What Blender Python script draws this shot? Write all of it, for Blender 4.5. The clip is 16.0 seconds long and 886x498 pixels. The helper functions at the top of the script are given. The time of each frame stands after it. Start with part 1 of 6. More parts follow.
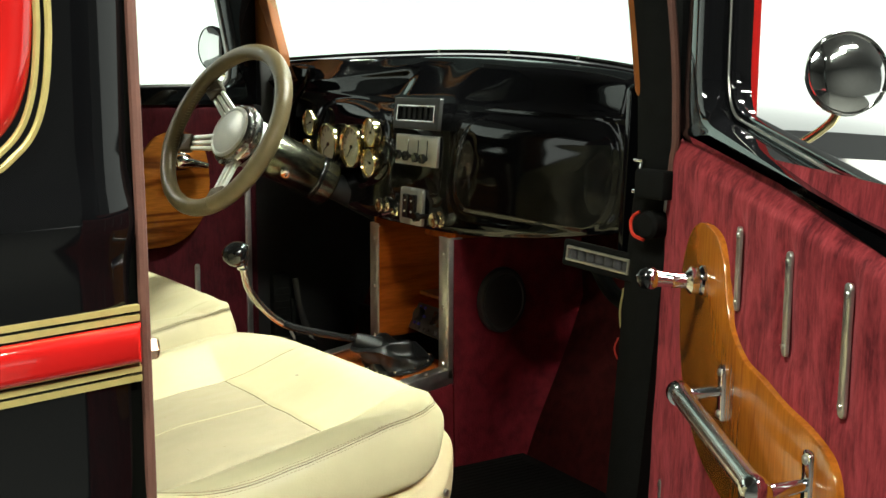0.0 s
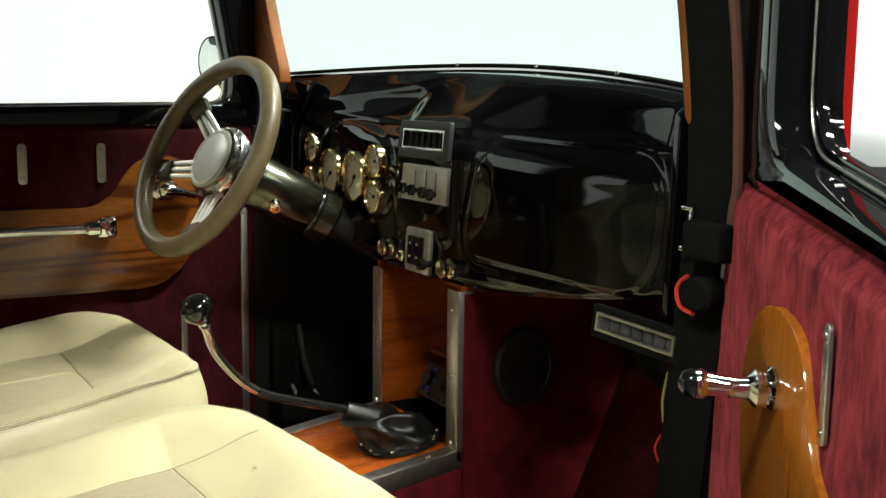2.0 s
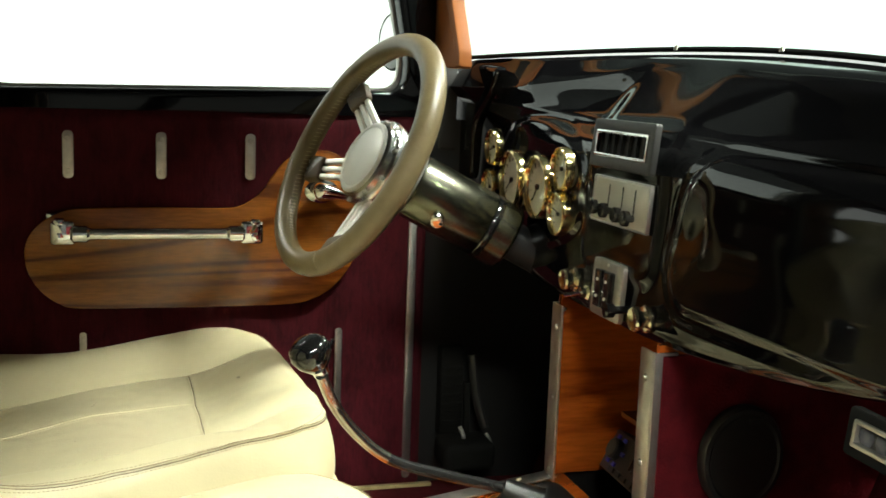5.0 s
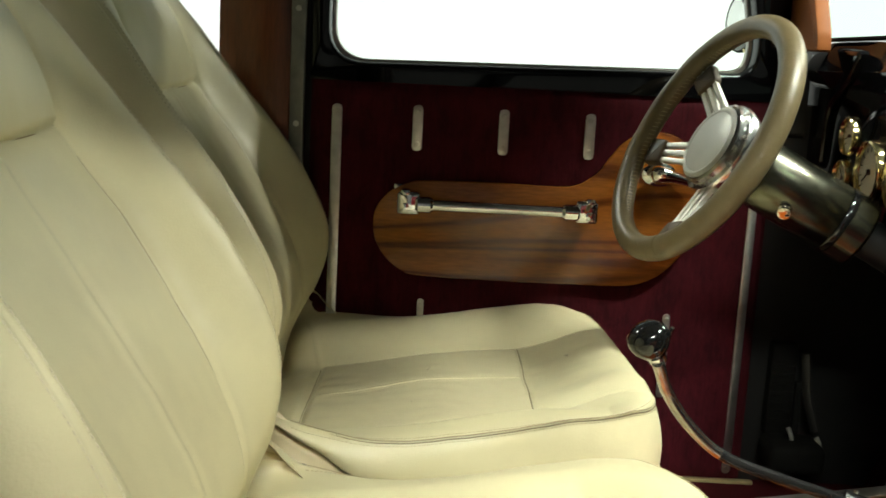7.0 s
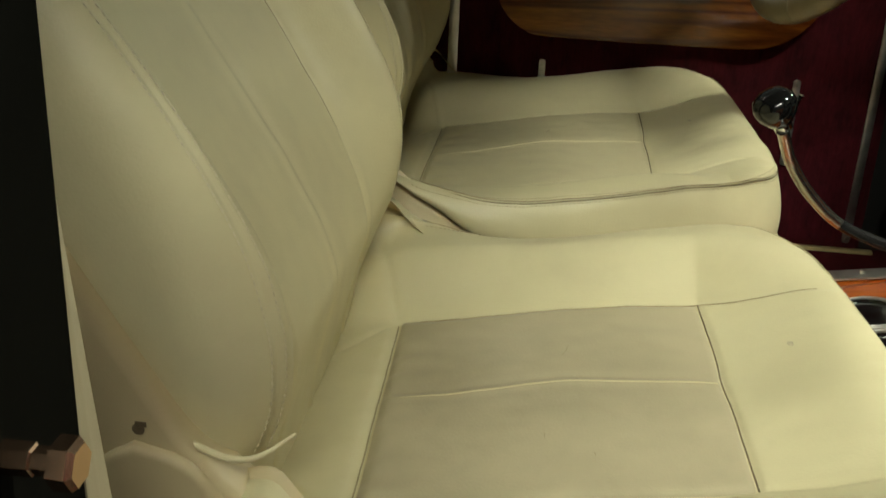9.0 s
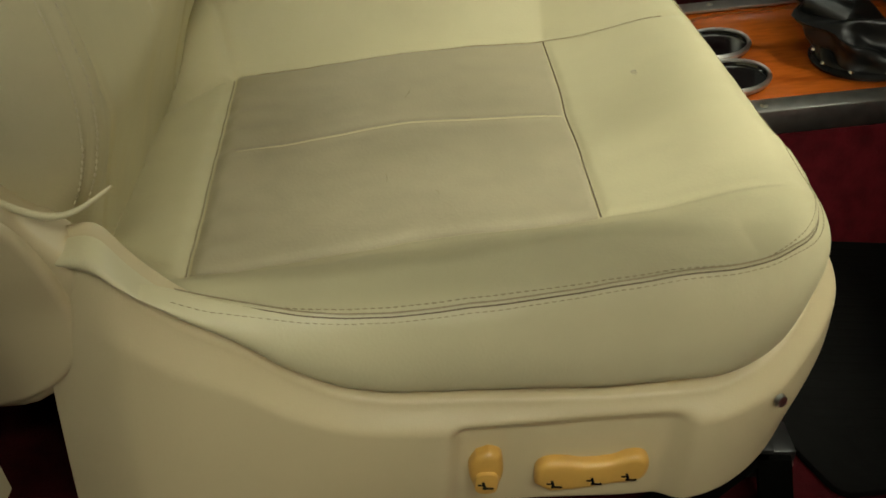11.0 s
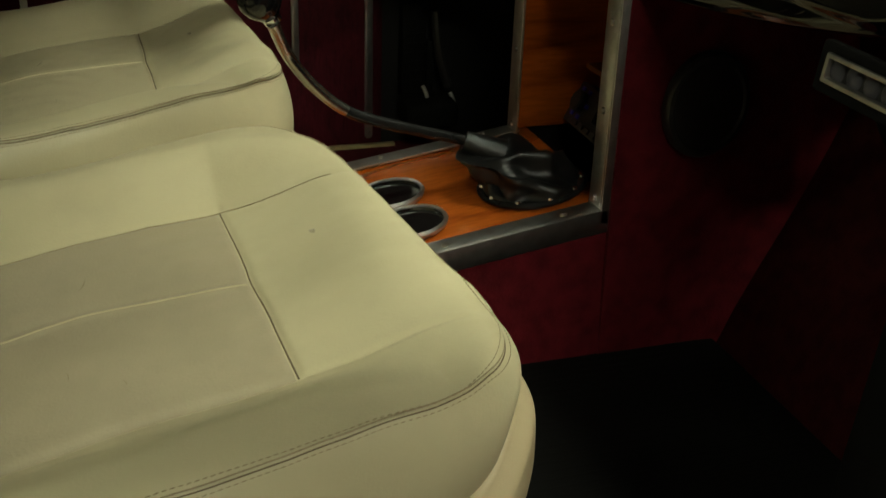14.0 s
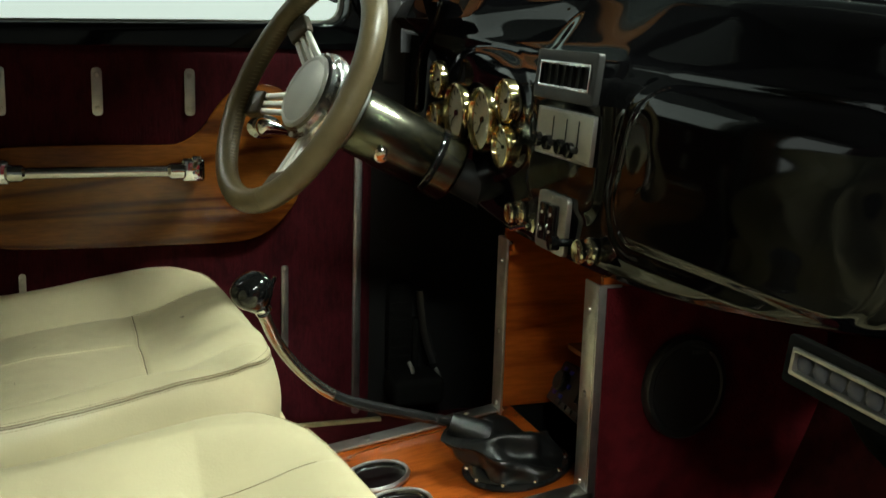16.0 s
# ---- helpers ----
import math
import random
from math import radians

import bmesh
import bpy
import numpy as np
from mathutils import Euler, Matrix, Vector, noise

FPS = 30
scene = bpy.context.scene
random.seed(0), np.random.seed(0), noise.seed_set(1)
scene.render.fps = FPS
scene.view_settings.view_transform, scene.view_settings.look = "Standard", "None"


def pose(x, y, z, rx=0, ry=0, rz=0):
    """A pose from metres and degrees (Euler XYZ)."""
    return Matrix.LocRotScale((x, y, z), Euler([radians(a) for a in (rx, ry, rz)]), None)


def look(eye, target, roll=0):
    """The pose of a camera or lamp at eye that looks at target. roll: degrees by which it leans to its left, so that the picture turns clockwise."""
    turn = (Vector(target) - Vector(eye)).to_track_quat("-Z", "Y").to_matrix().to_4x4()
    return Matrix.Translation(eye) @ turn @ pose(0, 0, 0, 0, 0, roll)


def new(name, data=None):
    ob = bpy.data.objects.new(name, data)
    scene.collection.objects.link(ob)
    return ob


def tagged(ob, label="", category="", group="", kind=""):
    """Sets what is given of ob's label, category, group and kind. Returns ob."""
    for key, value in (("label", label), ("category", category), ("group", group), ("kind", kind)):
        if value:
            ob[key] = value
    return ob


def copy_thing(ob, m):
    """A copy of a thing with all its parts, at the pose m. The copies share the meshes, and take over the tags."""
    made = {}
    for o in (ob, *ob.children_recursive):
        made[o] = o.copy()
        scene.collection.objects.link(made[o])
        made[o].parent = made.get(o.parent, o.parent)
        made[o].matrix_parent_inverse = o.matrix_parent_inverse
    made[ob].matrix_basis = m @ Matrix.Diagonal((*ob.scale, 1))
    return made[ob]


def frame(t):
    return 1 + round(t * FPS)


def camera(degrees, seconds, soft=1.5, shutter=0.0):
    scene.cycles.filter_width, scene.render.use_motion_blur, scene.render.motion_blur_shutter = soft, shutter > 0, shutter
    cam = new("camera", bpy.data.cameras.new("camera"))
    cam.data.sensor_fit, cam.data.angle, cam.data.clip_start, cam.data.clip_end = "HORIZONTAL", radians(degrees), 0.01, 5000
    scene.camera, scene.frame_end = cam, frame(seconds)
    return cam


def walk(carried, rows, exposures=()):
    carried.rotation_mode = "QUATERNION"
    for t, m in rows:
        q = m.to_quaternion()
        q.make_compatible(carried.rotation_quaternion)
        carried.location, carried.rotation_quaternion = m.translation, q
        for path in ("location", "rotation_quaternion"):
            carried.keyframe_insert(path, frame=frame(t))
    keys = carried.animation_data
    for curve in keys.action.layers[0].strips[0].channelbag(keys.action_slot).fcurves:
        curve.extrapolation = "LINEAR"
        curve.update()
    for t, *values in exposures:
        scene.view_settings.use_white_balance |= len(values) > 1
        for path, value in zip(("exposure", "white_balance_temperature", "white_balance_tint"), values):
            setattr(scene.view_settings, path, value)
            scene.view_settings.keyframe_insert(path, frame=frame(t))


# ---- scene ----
cam = camera(44.5, 16.0, shutter=0.25)
PATH = [
    (0, (1.631, -0.992, 0.902), (-0.046, 0.054, 0.597), 0.3),
    (0.5, (1.584, -0.94, 0.903), (-0.114, 0.075, 0.612), 0.5),
    (1, (1.528, -0.881, 0.905), (-0.184, 0.114, 0.623), 0.5),
    (1.5, (1.465, -0.82, 0.905), (-0.262, 0.147, 0.626), 0.7),
    (2, (1.396, -0.757, 0.908), (-0.345, 0.188, 0.631), 0.7),
    (2.5, (1.332, -0.704, 0.908), (-0.428, 0.206, 0.629), 0.7),
    (3, (1.264, -0.653, 0.909), (-0.519, 0.212, 0.638), 0.9),
    (5.3, (1.086, -0.554, 0.907), (-0.831, -0.075, 0.6), 2.2),
    (5.5, (1.083, -0.556, 0.906), (-0.847, -0.133, 0.597), 2.3),
    (6, (1.08, -0.565, 0.906), (-0.873, -0.286, 0.581), 2.7),
    (6.5, (1.076, -0.574, 0.906), (-0.89, -0.446, 0.561), 3.0),
    (7, (1.085, -0.588, 0.91), (-0.881, -0.593, 0.543), 3.0),
    (7.5, (1.09, -0.597, 0.911), (-0.854, -0.717, 0.454), 3.1),
    (8, (1.09, -0.592, 0.911), (-0.821, -0.779, 0.352), 3.3),
    (8.5, (1.1, -0.59, 0.923), (-0.767, -0.792, 0.237), 3.1),
    (9, (1.093, -0.586, 0.915), (-0.729, -0.782, 0.116), 2.6),
    (9.5, (1.082, -0.584, 0.904), (-0.693, -0.751, 0.0), 3.2),
    (10, (1.083, -0.579, 0.902), (-0.631, -0.667, -0.125), 3.1),
    (10.2, (1.081, -0.574, 0.898), (-0.612, -0.641, -0.165), 2.5),
    (12.3, (1.067, -0.555, 0.847), (-0.486, -0.259, -0.379), 3.3),
    (12.5, (1.066, -0.554, 0.845), (-0.491, -0.199, -0.359), 3.0),
    (13, (1.067, -0.537, 0.856), (-0.534, -0.102, -0.259), 2.2),
    (13.5, (1.07, -0.535, 0.872), (-0.586, -0.015, -0.121), 2.0),
    (14, (1.069, -0.537, 0.872), (-0.638, 0.04, 0.005), 2.1),
    (14.5, (1.07, -0.534, 0.881), (-0.678, 0.066, 0.116), 1.7),
    (15, (1.075, -0.534, 0.892), (-0.717, 0.082, 0.254), 1.5),
    (15.5, (1.079, -0.536, 0.899), (-0.747, 0.089, 0.376), 1.5),
    (16, (1.085, -0.54, 0.904), (-0.766, 0.093, 0.488), 1.7),
]
walk(cam, [(t, look(e, g, r)) for t, e, g, r in PATH], [(0.0, 0.1, 6500, -4.0), (1.0, -0.1, 6500, -3.0), (1.8, -0.2, 6450, 0.0), (2.5, 0.0, 6450, 0.0), (3.2, 0.15, 6450, 0.0), (5.5, 0.32, 6500, -2.0), (6.5, 0.1, 6500, -2.0), (7.5, -0.25, 6550, -3.0), (8.0, -0.5, 6600, -2.0), (9.0, -0.92, 6950, -4.0), (10.2, -1.2, 7000, -2.0), (12.5, -1.42, 7300, -5.0), (13.5, -1.58, 7250, -7.0), (14.5, -1.6, 7100, -8.0), (15.0, -1.58, 6800, -8.0), (15.5, -1.2, 6550, -8.0), (16.0, -0.68, 6300, -8.0)])

# ---- world and light ----
LAMP_POWER = 300.0                                       # watts for each ceiling light
world = bpy.data.worlds.new("showroom_world")
scene.world = world
world.use_nodes = True
world.node_tree.nodes["Background"].inputs[0].default_value = (0.9, 1.0, 0.95, 1)
world.node_tree.nodes["Background"].inputs[1].default_value = 0.015


def area_lamp(name, place, target, sx, sy, power, colour=(1, 0.97, 0.9)):
    d = bpy.data.lights.new(name, "AREA")
    d.shape, d.size, d.size_y, d.energy, d.color = "RECTANGLE", sx, sy, power, colour
    o = new(name, d)
    o.matrix_world = look(place, target)
    return o


# ---- materials ----
def mat(name, colour, rough=0.5, metal=0.0, vary=0.0, scale=20.0, bump=0.0, bscale=200.0, coat=0.0, sheen=0.0, stain=None, sscale=4.0, samount=0.4, spec=0.5, detail=4.0):
    m = bpy.data.materials.new(name)
    m.use_nodes = True
    t = m.node_tree
    n, l = t.nodes, t.links
    b = n["Principled BSDF"]
    b.inputs["Roughness"].default_value = rough
    b.inputs["Metallic"].default_value = metal
    b.inputs["Coat Weight"].default_value = coat
    b.inputs["Coat Roughness"].default_value = 0.03
    b.inputs["Specular IOR Level"].default_value = spec
    if sheen:
        b.inputs["Sheen Weight"].default_value = sheen
        b.inputs["Sheen Roughness"].default_value = 0.4
        b.inputs["Sheen Tint"].default_value = (min(1, colour[0] * 5 + 0.2), colour[1] * 6 + 0.05, colour[2] * 6 + 0.05, 1)
    co = n.new("ShaderNodeTexCoord")
    out = None
    b.inputs["Base Color"].default_value = (*colour, 1)
    if vary:
        no = n.new("ShaderNodeTexNoise")
        no.inputs["Scale"].default_value, no.inputs["Detail"].default_value = scale, detail
        l.new(co.outputs["Object"], no.inputs["Vector"])
        r = n.new("ShaderNodeMapRange")
        r.inputs["From Min"].default_value, r.inputs["From Max"].default_value = 0.3, 0.7
        r.inputs["To Min"].default_value, r.inputs["To Max"].default_value = 1 - vary, 1 + vary
        l.new(no.outputs["Fac"], r.inputs["Value"])
        mx = n.new("ShaderNodeMix")
        mx.data_type, mx.blend_type = "RGBA", "MULTIPLY"
        mx.inputs["Factor"].default_value = 1
        mx.inputs["A"].default_value = (*colour, 1)
        l.new(r.outputs["Result"], mx.inputs["B"])
        out = mx.outputs["Result"]
        rr = n.new("ShaderNodeMapRange")
        rr.inputs["To Min"].default_value, rr.inputs["To Max"].default_value = rough * 0.85, min(1, rough * 1.2)
        l.new(no.outputs["Fac"], rr.inputs["Value"])
        l.new(rr.outputs["Result"], b.inputs["Roughness"])
    if stain and out:
        ns = n.new("ShaderNodeTexNoise")
        ns.inputs["Scale"].default_value, ns.inputs["Detail"].default_value, ns.inputs["Roughness"].default_value = sscale, 6, 0.6
        l.new(co.outputs["Object"], ns.inputs["Vector"])
        rs = n.new("ShaderNodeMapRange")
        rs.inputs["From Min"].default_value, rs.inputs["From Max"].default_value = 0.48, 0.72
        rs.inputs["To Max"].default_value = samount
        l.new(ns.outputs["Fac"], rs.inputs["Value"])
        ms = n.new("ShaderNodeMix")
        ms.data_type = "RGBA"
        l.new(rs.outputs["Result"], ms.inputs["Factor"])
        l.new(out, ms.inputs["A"])
        ms.inputs["B"].default_value = (*stain, 1)
        out = ms.outputs["Result"]
    if out:
        l.new(out, b.inputs["Base Color"])
    if bump:
        nb = n.new("ShaderNodeTexNoise")
        nb.inputs["Scale"].default_value, nb.inputs["Detail"].default_value = bscale, 3
        l.new(co.outputs["Object"], nb.inputs["Vector"])
        bp = n.new("ShaderNodeBump")
        bp.inputs["Strength"].default_value, bp.inputs["Distance"].default_value = bump, 0.002
        l.new(nb.outputs["Fac"], bp.inputs["Height"])
        l.new(bp.outputs["Normal"], b.inputs["Normal"])
    return m


def wood_mat(name, light, dark, axis="X", scale=9.0, rough=0.22):
    """Oiled oak veneer: stretched noise along the grain, dark cathedral bands, fine pores."""
    m = bpy.data.materials.new(name)
    m.use_nodes = True
    n, l = m.node_tree.nodes, m.node_tree.links
    b = n["Principled BSDF"]
    b.inputs["Roughness"].default_value = rough
    b.inputs["Coat Weight"].default_value = 0.35
    b.inputs["Coat Roughness"].default_value = 0.12
    co = n.new("ShaderNodeTexCoord")
    mp = n.new("ShaderNodeMapping")
    s = {"X": (0.12, 1, 1), "Y": (1, 0.12, 1), "Z": (1, 1, 0.12)}[axis]
    mp.inputs["Scale"].default_value = s
    l.new(co.outputs["Object"], mp.inputs["Vector"])
    a = n.new("ShaderNodeTexNoise")
    a.inputs["Scale"].default_value, a.inputs["Detail"].default_value, a.inputs["Distortion"].default_value = scale, 2, 0.6
    l.new(mp.outputs["Vector"], a.inputs["Vector"])
    k = n.new("ShaderNodeMath")
    k.operation = "MULTIPLY"
    k.inputs[1].default_value = 9.0
    l.new(a.outputs["Fac"], k.inputs[0])
    w = n.new("ShaderNodeMath")
    w.operation = "PINGPONG"
    w.inputs[1].default_value = 1.0
    l.new(k.outputs["Value"], w.inputs[0])
    r1 = n.new("ShaderNodeValToRGB")
    e = r1.color_ramp.elements
    e[0].position, e[0].color = 0.0, (*light, 1)
    e[1].position, e[1].color = 1.0, tuple(0.8 * c for c in dark) + (1,)
    x = r1.color_ramp.elements.new(0.72)
    x.color = tuple(0.62 * c + 0.38 * d for c, d in zip(light, dark)) + (1,)
    x = r1.color_ramp.elements.new(0.9)
    x.color = (*dark, 1)
    l.new(w.outputs["Value"], r1.inputs["Fac"])
    f = n.new("ShaderNodeTexNoise")
    f.inputs["Scale"].default_value, f.inputs["Detail"].default_value = scale * 34, 3
    l.new(mp.outputs["Vector"], f.inputs["Vector"])
    r2 = n.new("ShaderNodeMapRange")
    r2.inputs["From Min"].default_value, r2.inputs["From Max"].default_value = 0.35, 0.65
    r2.inputs["To Min"].default_value, r2.inputs["To Max"].default_value = 0.82, 1.1
    l.new(f.outputs["Fac"], r2.inputs["Value"])
    mx = n.new("ShaderNodeMix")
    mx.data_type, mx.blend_type = "RGBA", "MULTIPLY"
    mx.inputs["Factor"].default_value = 1
    l.new(r1.outputs["Color"], mx.inputs["A"])
    l.new(r2.outputs["Result"], mx.inputs["B"])
    l.new(mx.outputs["Result"], b.inputs["Base Color"])
    bp = n.new("ShaderNodeBump")
    bp.inputs["Strength"].default_value, bp.inputs["Distance"].default_value = 0.08, 0.001
    l.new(f.outputs["Fac"], bp.inputs["Height"])
    l.new(bp.outputs["Normal"], b.inputs["Normal"])
    return m


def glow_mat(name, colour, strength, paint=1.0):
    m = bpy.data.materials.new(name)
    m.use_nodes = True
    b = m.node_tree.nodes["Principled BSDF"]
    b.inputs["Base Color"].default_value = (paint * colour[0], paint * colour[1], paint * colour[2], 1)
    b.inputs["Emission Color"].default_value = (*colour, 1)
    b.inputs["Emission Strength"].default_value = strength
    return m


def glass_mat(name, colour=(0.97, 1, 0.98), gloss=0.035):
    m = bpy.data.materials.new(name)
    m.use_nodes = True
    n, l = m.node_tree.nodes, m.node_tree.links
    n.remove(n["Principled BSDF"])
    tr, gl, mx = n.new("ShaderNodeBsdfTransparent"), n.new("ShaderNodeBsdfGlossy"), n.new("ShaderNodeMixShader")
    tr.inputs["Color"].default_value = (*colour, 1)
    gl.inputs["Roughness"].default_value = 0.01
    mx.inputs["Fac"].default_value = gloss
    l.new(tr.outputs["BSDF"], mx.inputs[1])
    l.new(gl.outputs["BSDF"], mx.inputs[2])
    l.new(mx.outputs["Shader"], n["Material Output"].inputs["Surface"])
    return m


LEATHER = mat("cream_leather", (0.61, 0.55, 0.345), 0.42, vary=0.05, scale=9, bump=0.12, bscale=420, stain=(0.40, 0.34, 0.22), sscale=5, samount=0.35)
LEATHER_WORN = mat("worn_cream_leather", (0.43, 0.375, 0.25), 0.44, vary=0.08, scale=14, bump=0.16, bscale=380, stain=(0.29, 0.245, 0.165), sscale=5, samount=0.55)
LEATHER_USED = mat("creased_cream_leather", (0.565, 0.505, 0.320), 0.44, vary=0.06, scale=12, bump=0.14, bscale=400, stain=(0.40, 0.34, 0.225), sscale=6, samount=0.35)
TRIM_PLASTIC = mat("cream_plastic", (0.58, 0.485, 0.295), 0.38, vary=0.05, scale=6, bump=0.05, bscale=600, stain=(0.40, 0.33, 0.2), sscale=6, samount=0.3)
# Cream plastic again, darkened in colour because the pillar edge stands in shade.
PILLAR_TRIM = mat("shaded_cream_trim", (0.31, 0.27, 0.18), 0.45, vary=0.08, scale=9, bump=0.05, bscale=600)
STITCH = mat("brown_thread", (0.33, 0.27, 0.165), 0.8, vary=0.2, scale=300)
# Dark colour that stands for shade in seam grooves and the screw hole.
RECESS_SHADE = mat("dark_recess_shade", (0.16, 0.12, 0.07), 0.8, vary=0.2, scale=300)
PIPING = mat("cream_thread", (0.60, 0.54, 0.38), 0.6, vary=0.1, scale=300)
BLACK = mat("black_gloss_paint", (0.003, 0.003, 0.0035), 0.05, vary=0.06, scale=3, bump=0.006, bscale=7, spec=0.4)
BLACK_SATIN = mat("black_satin_paint", (0.010, 0.010, 0.010), 0.38, vary=0.15, scale=10, bump=0.04, bscale=120)
BLACK_PLASTIC = mat("black_plastic", (0.018, 0.018, 0.018), 0.45, vary=0.1, scale=30, bump=0.06, bscale=500)
GREY_PLASTIC = mat("charcoal_plastic", (0.028, 0.028, 0.028), 0.5, vary=0.1, scale=30, bump=0.08, bscale=500)
LOUVRE = mat("grey_louvre_plastic", (0.045, 0.045, 0.055), 0.42, vary=0.1, scale=40)
PILLAR_BLACK = mat("dull_black_pillar_paint", (0.003, 0.003, 0.0025), 0.7, vary=0.15, scale=20, bump=0.05, bscale=150, spec=0.01)
RUBBER = mat("black_rubber", (0.007, 0.007, 0.0065), 0.8, vary=0.2, scale=60, bump=0.2, bscale=300, spec=0.05)


def velvet_mat(name, deep, pale, sheen):
    """Crushed velvet: pile lying this way and that, in streaks."""
    m = bpy.data.materials.new(name)
    m.use_nodes = True
    n, l = m.node_tree.nodes, m.node_tree.links
    b = n["Principled BSDF"]
    b.inputs["Roughness"].default_value = 0.85
    b.inputs["Specular IOR Level"].default_value = 0.12
    b.inputs["Sheen Weight"].default_value = sheen
    b.inputs["Sheen Roughness"].default_value = 0.35
    b.inputs["Sheen Tint"].default_value = (1.0, 0.22, 0.25, 1)
    co, mp = n.new("ShaderNodeTexCoord"), n.new("ShaderNodeMapping")
    mp.inputs["Scale"].default_value = (1.0, 1.0, 0.55)
    l.new(co.outputs["Object"], mp.inputs["Vector"])
    mf = n.new("ShaderNodeMapping")
    mf.inputs["Scale"].default_value = (1.0, 1.0, 0.10)
    l.new(co.outputs["Object"], mf.inputs["Vector"])
    a, f = n.new("ShaderNodeTexNoise"), n.new("ShaderNodeTexNoise")
    a.inputs["Scale"].default_value, a.inputs["Detail"].default_value, a.inputs["Roughness"].default_value, a.inputs["Distortion"].default_value = 34, 6, 0.7, 0.35
    f.inputs["Scale"].default_value, f.inputs["Detail"].default_value, f.inputs["Roughness"].default_value = 260, 3, 0.6
    l.new(mp.outputs["Vector"], a.inputs["Vector"])
    l.new(mf.outputs["Vector"], f.inputs["Vector"])
    k = n.new("ShaderNodeMath")
    k.operation = "MULTIPLY_ADD"
    k.inputs[1].default_value = 0.35
    l.new(f.outputs["Fac"], k.inputs[0])
    l.new(a.outputs["Fac"], k.inputs[2])
    r = n.new("ShaderNodeValToRGB")
    r.color_ramp.elements[0].position, r.color_ramp.elements[0].color = 0.53, (*deep, 1)
    r.color_ramp.elements[1].position, r.color_ramp.elements[1].color = 0.82, (*pale, 1)
    l.new(k.outputs["Value"], r.inputs["Fac"])
    l.new(r.outputs["Color"], b.inputs["Base Color"])
    bp = n.new("ShaderNodeBump")
    bp.inputs["Strength"].default_value, bp.inputs["Distance"].default_value = 0.5, 0.002
    l.new(k.outputs["Value"], bp.inputs["Height"])
    l.new(bp.outputs["Normal"], b.inputs["Normal"])
    return m


# One velvet in two tones: the driver's side is darkened for its weak light.
VELVET_SHADE = velvet_mat("shaded_burgundy_velvet", (0.028, 0.0026, 0.005), (0.058, 0.0052, 0.0095), 0.05)
VELVET_CRUSHED = velvet_mat("crushed_burgundy_velvet", (0.095, 0.008, 0.013), (0.42, 0.052, 0.065), 0.32)
CARPET = mat("burgundy_carpet", (0.040, 0.0035, 0.0055), 0.95, vary=0.3, scale=60, bump=0.8, bscale=500, stain=(0.025, 0.0025, 0.004), sscale=9, samount=0.6, sheen=0.1, spec=0.08)
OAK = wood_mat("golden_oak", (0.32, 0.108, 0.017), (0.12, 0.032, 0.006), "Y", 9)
OAK_U = wood_mat("amber_oak", (0.54, 0.175, 0.018), (0.44, 0.130, 0.013), "Z", 7, 0.16)
CHERRY = wood_mat("reddish_plywood", (0.44, 0.100, 0.013), (0.34, 0.072, 0.010), "Y", 6, 0.25)
WALNUT = wood_mat("brown_wood", (0.16, 0.045, 0.013), (0.06, 0.015, 0.005), "Z", 8, 0.3)
AMBER_TRIM = mat("amber_wood_trim", (0.215, 0.068, 0.014), 0.55, vary=0.22, scale=14, spec=0.2)
CHROME = mat("chrome", (0.80, 0.80, 0.79), 0.07, 1.0, vary=0.03, scale=30)
ALU = mat("brushed_aluminium", (0.60, 0.59, 0.56), 0.36, 1.0, vary=0.12, scale=70, bump=0.15, bscale=240)
STRIP_GREY = mat("grey_anodised_strip", (0.20, 0.20, 0.185), 0.5, 0.5, vary=0.18, scale=50, bump=0.1, bscale=200)
ALU_DULL = mat("dull_aluminium_trim", (0.42, 0.41, 0.38), 0.42, 1.0, vary=0.18, scale=50, bump=0.15, bscale=200)
BILLET = mat("billet_aluminium", (0.78, 0.77, 0.75), 0.22, 1.0, vary=0.05, scale=60)
# Chrome with the coppery light on the striker put into its colour.
COPPERY = mat("copper_lit_chrome", (0.62, 0.40, 0.27), 0.22, 1.0, vary=0.15, scale=60)
BRASS = mat("polished_brass", (0.82, 0.68, 0.36), 0.13, 1.0, vary=0.06, scale=60)
PALE_BRASS = mat("nickel_brass_knob", (0.72, 0.67, 0.50), 0.16, 1.0, vary=0.06, scale=60)
SILL_BRASS = mat("dull_brass_sill", (0.60, 0.50, 0.25), 0.45, 0.75, vary=0.25, scale=40, bump=0.15, bscale=120)
SPOKE = mat("satin_billet_spoke", (0.84, 0.82, 0.74), 0.40, 0.35, vary=0.04, scale=60)
DIAL = mat("cream_dial", (0.42, 0.39, 0.27), 0.5, vary=0.05, scale=40)
# Toe board carpet, its colour lowered for the shade under the dash.
CARPET_SHADE = mat("shaded_toe_carpet", (0.034, 0.005, 0.005), 0.95, vary=0.3, scale=60, bump=0.8, bscale=500, spec=0.06)
# Console velvet in a tone of its own, darkened to suit the shade there.
CHEEK = mat("shaded_burgundy_panel_velvet", (0.105, 0.008, 0.013), 0.9, vary=0.3, scale=40, bump=0.5, bscale=300, stain=(0.05, 0.004, 0.007), sscale=11, samount=0.6, sheen=0.2, spec=0.1)
HUB = mat("pearl_horn_button", (0.82, 0.81, 0.75), 0.35, 0.05, vary=0.03, scale=40)
ADAPTER = mat("satin_aluminium_adapter", (0.66, 0.70, 0.66), 0.4, 1.0, vary=0.06, scale=60)
